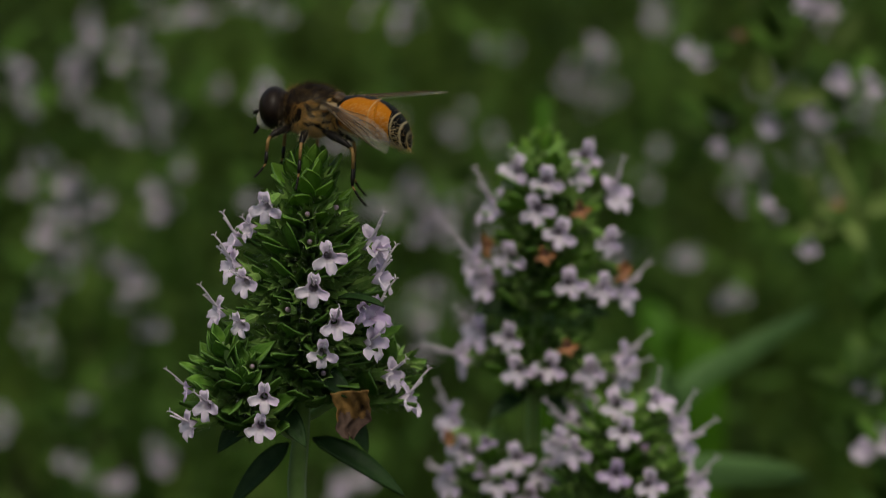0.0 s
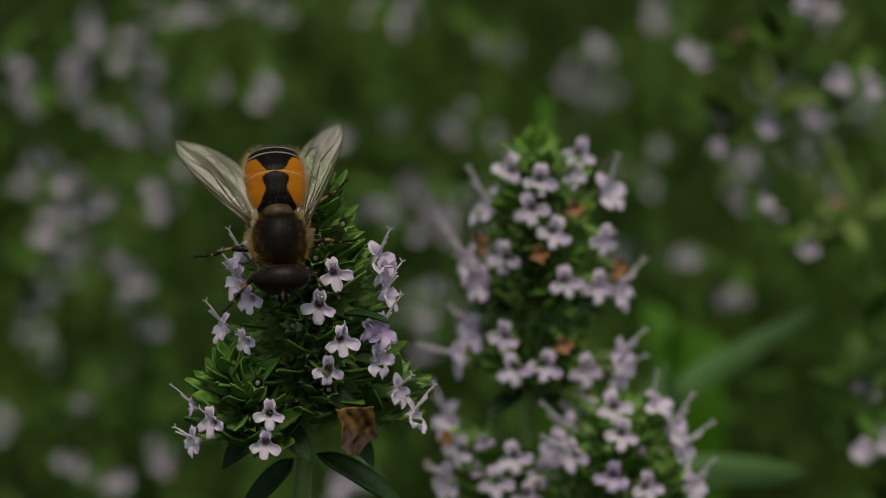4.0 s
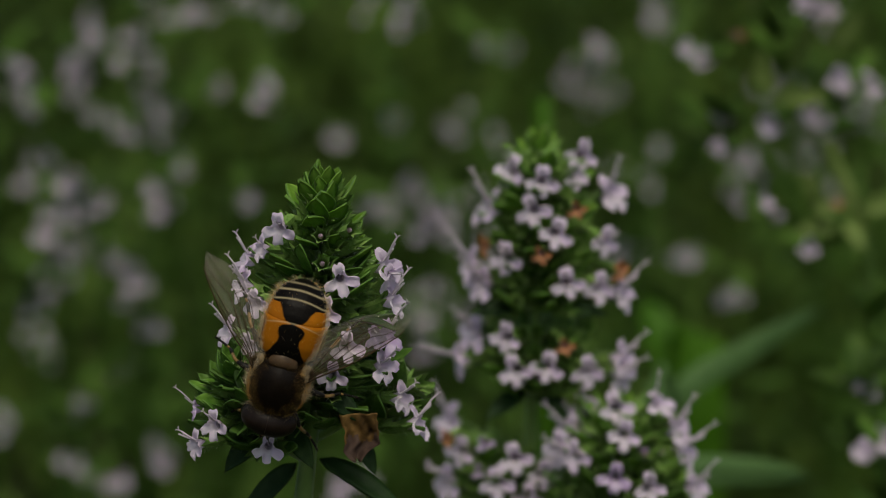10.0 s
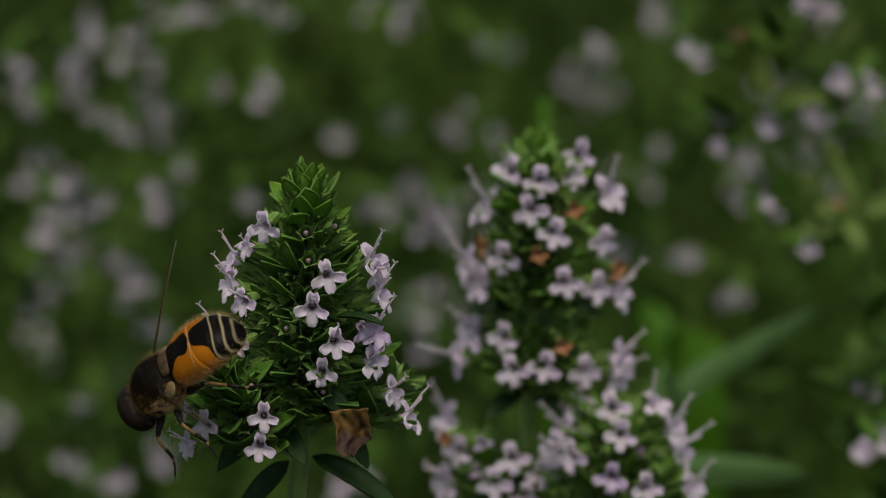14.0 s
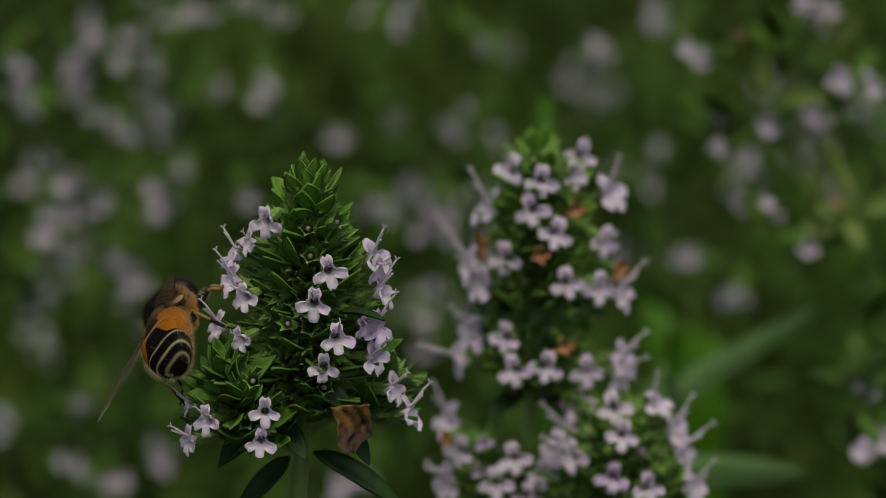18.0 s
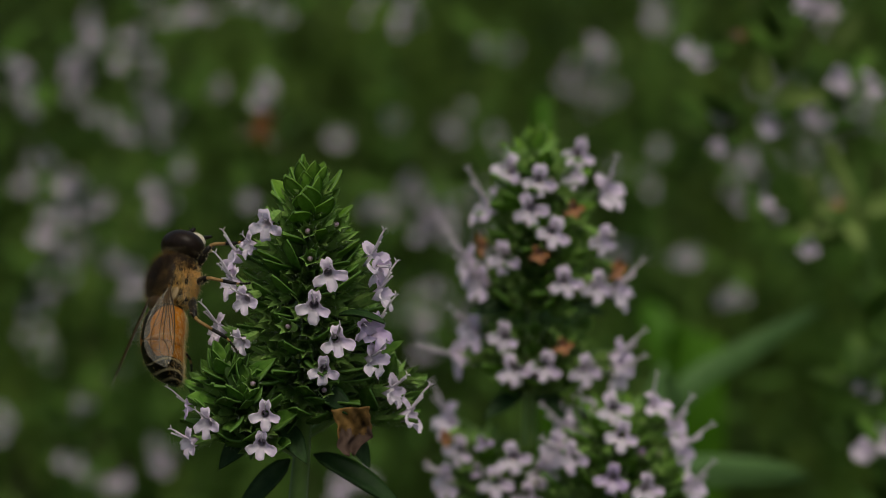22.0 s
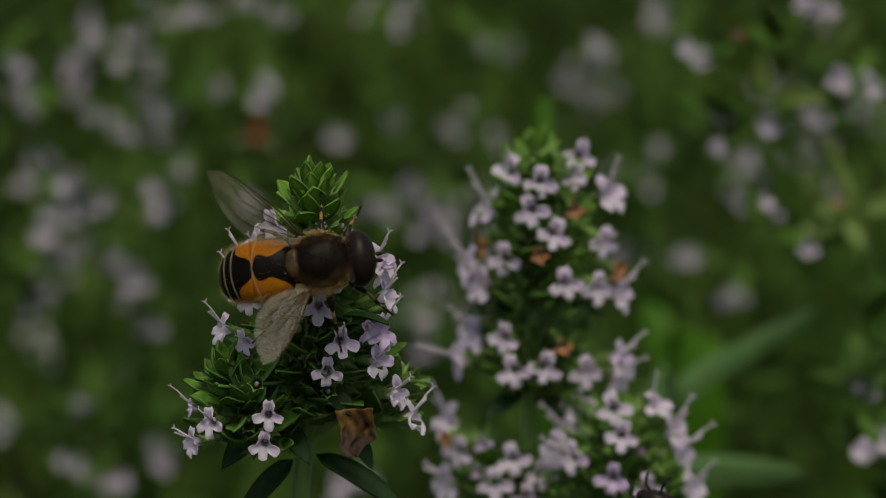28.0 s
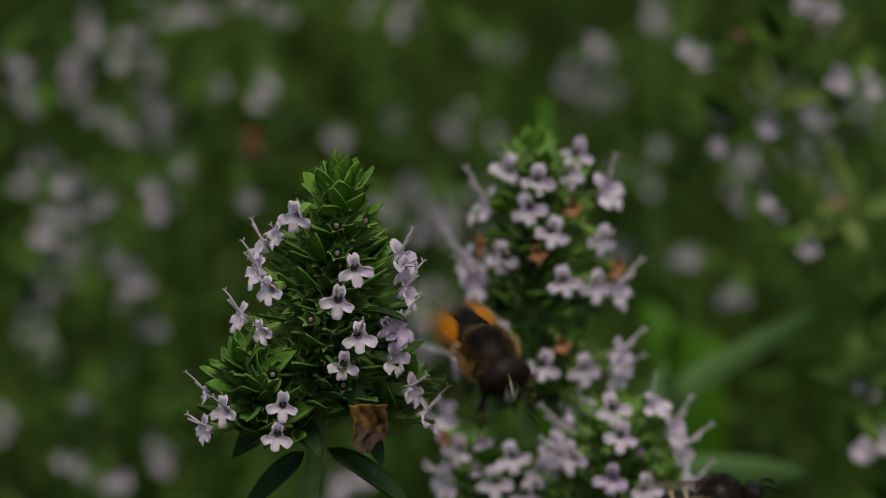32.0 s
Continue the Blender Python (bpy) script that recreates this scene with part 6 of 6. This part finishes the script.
    walk(wings[0], [
        (0.0, pose(-0.0009, 0.0021, 0.0008, 0, 16, 129)),
        (0.2, pose(-0.0009, 0.0021, 0.0008, 0, -8, 127)),
        (0.5, pose(-0.0009, 0.0021, 0.0008, 0, -18, 128)),
        (1.0, pose(-0.0009, 0.0021, 0.0008, 0, -24, 140)),
        (1.5, pose(-0.0009, 0.0021, 0.0008, 0, -20, 135)),
        (2.0, pose(-0.0009, 0.0021, 0.0008, 0, -24, 134)),
        (2.5, pose(-0.0009, 0.0021, 0.0008, -0, -24, 136)),
        (3.0, pose(-0.0009, 0.0021, 0.0008, 0, -35, 126)),
        (3.5, pose(-0.0009, 0.0021, 0.0008, -0, 14, 155)),
        (5.5, pose(-0.0009, 0.0021, 0.0008, 0, 16, 139)),
        (6.0, pose(-0.0009, 0.0021, 0.0008, 0, 18, 129)),
        (7.0, pose(-0.0009, 0.0021, 0.0008, -0, -17, 129)),
        (8.0, pose(-0.0009, 0.0021, 0.0008, 0, 9, 143)),
        (9.0, pose(-0.0009, 0.0021, 0.0008, 0, -3, 143)),
        (10.0, pose(-0.0009, 0.0021, 0.0008, 0, -1, 134)),
        (11.0, pose(-0.0009, 0.0021, 0.0008, 0, 2, 142)),
        (12.0, pose(-0.0009, 0.0021, 0.0008, 0, -19, 134)),
        (12.5, pose(-0.0009, 0.0021, 0.0008, 49, -23, 148)),
        (13.0, pose(-0.0009, 0.0021, 0.0008, 65, -7, 148)),
        (13.5, pose(-0.0009, 0.0021, 0.0008, 65, -5, 145)),
        (14.0, pose(-0.0009, 0.0021, 0.0008, 65, -5, 124)),
        (14.5, pose(-0.0009, 0.0021, 0.0008, 30, -8, 130)),
        (16.5, pose(-0.0009, 0.0021, 0.0008, 0, -7, 149)),
        (17.0, pose(-0.0009, 0.0021, 0.0008, 0, 0, 136)),
        (17.5, pose(-0.0009, 0.0021, 0.0008, 0, -2, 143)),
        (18.0, pose(-0.0009, 0.0021, 0.0008, -0, -3, 145)),
        (18.5, pose(-0.0009, 0.0021, 0.0008, -0, 3, 161)),
        (19.0, pose(-0.0009, 0.0021, 0.0008, 0, 2, 142)),
        (20.0, pose(-0.0009, 0.0021, 0.0008, -0, -6, 168)),
        (20.5, pose(-0.0009, 0.0021, 0.0008, 4, 12, 124)),
        (21.0, pose(-0.0009, 0.0021, 0.0008, 20, -5, 126)),
        (22.0, pose(-0.0009, 0.0021, 0.0008, 15, 4, 130)),
        (23.0, pose(-0.0009, 0.0021, 0.0008, 12, 1, 141)),
        (24.0, pose(-0.0009, 0.0021, 0.0008, 0, -2, 118)),
        (24.5, pose(-0.0009, 0.0021, 0.0008, 0, 3, 136)),
        (25.0, pose(-0.0009, 0.0021, 0.0008, 0, -5, 129)),
        (25.5, pose(-0.0009, 0.0021, 0.0008, 0, 5, 138)),
        (27.5, pose(-0.0009, 0.0021, 0.0008, -0, 12, 137)),
        (28.0, pose(-0.0009, 0.0021, 0.0008, 0, -34, 138)),
        (28.5, pose(-0.0009, 0.0021, 0.0008, -0, -13, 144)),
        (29.0, pose(-0.0009, 0.0021, 0.0008, 0, -2, 136)),
        (29.5, pose(-0.0009, 0.0021, 0.0008, 0, -13, 172)),
        (30.0, pose(-0.0009, 0.0021, 0.0008, 0, -16, 150)),
        (30.5, pose(-0.0009, 0.0021, 0.0008, 0, -18, 162)),
        (31.0, pose(-0.0009, 0.0021, 0.0008, -0, -20, 169)),
        (31.2, pose(-0.0009, 0.0021, 0.0008, -0, -8, 179)),
        (31.5, pose(-0.0009, 0.0021, 0.0008, 0, -7, 168)),
        (31.8, pose(-0.0009, 0.0021, 0.0008, 0, 4, 127)),
        (31.9, pose(-0.0009, 0.0021, 0.0008, 0, -9, -162)),
        (32.0, pose(-0.0009, 0.0021, 0.0008, 0, 11, -175)),
    ])
    walk(wings[1], [
        (0.0, pose(-0.0009, -0.0021, 0.0008, 0, -8, -159)),
        (0.2, pose(-0.0009, -0.0021, 0.0008, 0, -7, -145)),
        (0.5, pose(-0.0009, -0.0021, 0.0008, -0, 2, -147)),
        (1.0, pose(-0.0009, -0.0021, 0.0008, -0, -11, -131)),
        (1.5, pose(-0.0009, -0.0021, 0.0008, 0, -0, -140)),
        (2.0, pose(-0.0009, -0.0021, 0.0008, 0, 2, -128)),
        (2.5, pose(-0.0009, -0.0021, 0.0008, -0, 2, -137)),
        (3.0, pose(-0.0009, -0.0021, 0.0008, 0, -2, -135)),
        (3.5, pose(-0.0009, -0.0021, 0.0008, 0, 20, -140)),
        (5.5, pose(-0.0009, -0.0021, 0.0008, 0, -40, -142)),
        (6.0, pose(-0.0009, -0.0021, 0.0008, 0, -32, -144)),
        (7.0, pose(-0.0009, -0.0021, 0.0008, 0, -29, -139)),
        (8.0, pose(-0.0009, -0.0021, 0.0008, 0, -12, -140)),
        (9.0, pose(-0.0009, -0.0021, 0.0008, -0, -8, -142)),
        (10.0, pose(-0.0009, -0.0021, 0.0008, -0, 3, -139)),
        (11.0, pose(-0.0009, -0.0021, 0.0008, 0, 0, -141)),
        (12.0, pose(-0.0009, -0.0021, 0.0008, 0, -30, -144)),
        (12.5, pose(-0.0009, -0.0021, 0.0008, 0, -39, -156)),
        (13.0, pose(-0.0009, -0.0021, 0.0008, 0, -0, -118)),
        (13.5, pose(-0.0009, -0.0021, 0.0008, -40, -33, -151)),
        (14.0, pose(-0.0009, -0.0021, 0.0008, -29, -19, -150)),
        (14.5, pose(-0.0009, -0.0021, 0.0008, -25, -27, -158)),
        (16.5, pose(-0.0009, -0.0021, 0.0008, -0, -17, -165)),
        (17.0, pose(-0.0009, -0.0021, 0.0008, 24, -20, -145)),
        (17.5, pose(-0.0009, -0.0021, 0.0008, 24, -17, -153)),
        (18.0, pose(-0.0009, -0.0021, 0.0008, 0, -17, -148)),
        (18.5, pose(-0.0009, -0.0021, 0.0008, -0, -25, -146)),
        (19.0, pose(-0.0009, -0.0021, 0.0008, 0, -19, -146)),
        (20.0, pose(-0.0009, -0.0021, 0.0008, 0, -13, -159)),
        (20.5, pose(-0.0009, -0.0021, 0.0008, -35, 1, -139)),
        (21.0, pose(-0.0009, -0.0021, 0.0008, -35, 4, -136)),
        (22.0, pose(-0.0009, -0.0021, 0.0008, -25, -4, -139)),
        (23.0, pose(-0.0009, -0.0021, 0.0008, -25, -3, -134)),
        (24.0, pose(-0.0009, -0.0021, 0.0008, 0, -10, -143)),
        (24.5, pose(-0.0009, -0.0021, 0.0008, 0, -9, -136)),
        (25.0, pose(-0.0009, -0.0021, 0.0008, -0, -14, -130)),
        (25.5, pose(-0.0009, -0.0021, 0.0008, 0, -14, -133)),
        (27.5, pose(-0.0009, -0.0021, 0.0008, 0, -38, -125)),
        (28.0, pose(-0.0009, -0.0021, 0.0008, 0, -42, -117)),
        (28.5, pose(-0.0009, -0.0021, 0.0008, -0, -21, -140)),
        (29.0, pose(-0.0009, -0.0021, 0.0008, -11, -28, -139)),
        (29.5, pose(-0.0009, -0.0021, 0.0008, -65, 5, -136)),
        (30.0, pose(-0.0009, -0.0021, 0.0008, -65, 26, -147)),
        (30.5, pose(-0.0009, -0.0021, 0.0008, -65, 26, -144)),
        (31.0, pose(-0.0009, -0.0021, 0.0008, -65, 20, -149)),
        (31.2, pose(-0.0009, -0.0021, 0.0008, -65, 12, -132)),
        (31.5, pose(-0.0009, -0.0021, 0.0008, 0, -1, -133)),
        (31.8, pose(-0.0009, -0.0021, 0.0008, 0, -3, -133)),
        (31.9, pose(-0.0009, -0.0021, 0.0008, 0, -1, -154)),
        (32.0, pose(-0.0009, -0.0021, 0.0008, 0, 21, 177)),
    ])
    # the legs shift their grip each time the fly steps on
    r = random.Random(12)
    times = [0.0, 0.5, 1.0, 2.0, 3.0, 3.5, 5.5, 6.0, 7.0, 8.0, 9.0, 10.0, 11.0, 12.0, 12.5, 13.0, 14.0, 14.5, 16.5, 17.0, 18.0, 19.0, 20.0, 21.0, 22.0, 23.0, 24.0, 25.0, 25.5, 27.5, 28.0, 29.0, 29.5, 30.0, 31.0, 31.5, 31.9, 32.0]
    for k, (leg, m) in enumerate(legs):
        rows = []
        for t in times:
            a, b = r.uniform(-14, 14), r.uniform(-8, 10)
            if t == 0.0:
                b = 24
            if t == 32.0:
                a, b = 0, 45
            rows.append((t, m @ pose(0, 0, 0, 0, b, a if k % 2 else -a)))
        walk(leg, rows)
    # a small orange hoverfly settles on a flower far behind
    walk(small, [
        (0.0, facing(spot(300, -420, -330), UPWARD, -AHEAD)),
        (18.9, facing(spot(300, -420, -330), UPWARD, -AHEAD)),
        (19.5, facing(spot(476, 218, -142), UPWARD + Vector((0.4, 0, 0)), -AHEAD)),
        (20.5, facing(spot(476, 216, -142), UPWARD + Vector((0.4, 0, 0)), -AHEAD)),
        (22.5, facing(spot(464, 214, -142), UPWARD + Vector((0.3, 0, 0)), -AHEAD)),
        (24.0, facing(spot(460, 216, -142), UPWARD + Vector((0.2, 0, 0)), -AHEAD)),
        (28.0, facing(spot(456, 222, -142), UPWARD + Vector((0.1, 0, 0)), -AHEAD)),
        (30.5, facing(spot(450, 228, -142), UPWARD, -AHEAD)),
        (32.0, facing(spot(448, 240, -142), UPWARD, -AHEAD + Vector((0.9, 0, 0)))),
    ])
    # a dark bee works its way up behind the bushy head
    walk(bee, [
        (0.0, pose(*spot(1140, 1010, -6), 0, -60, 60)),
        (25.0, pose(*spot(1140, 1000, -6), 0, -60, 60)),
        (27.5, pose(*spot(1142, 942, -6), 0, -60, 60)),
        (29.0, pose(*spot(1150, 944, -6), 0, -60, 60)),
        (31.0, pose(*spot(1160, 946, -6), 0, -60, 55)),
        (31.5, pose(*spot(1178, 936, -6), 0, -55, 45)),
        (31.8, pose(*spot(1205, 912, -5), 0, -40, 20)),
        (32.0, pose(*spot(1272, 886, -4), 0, -10, 5)),
    ])


motions()
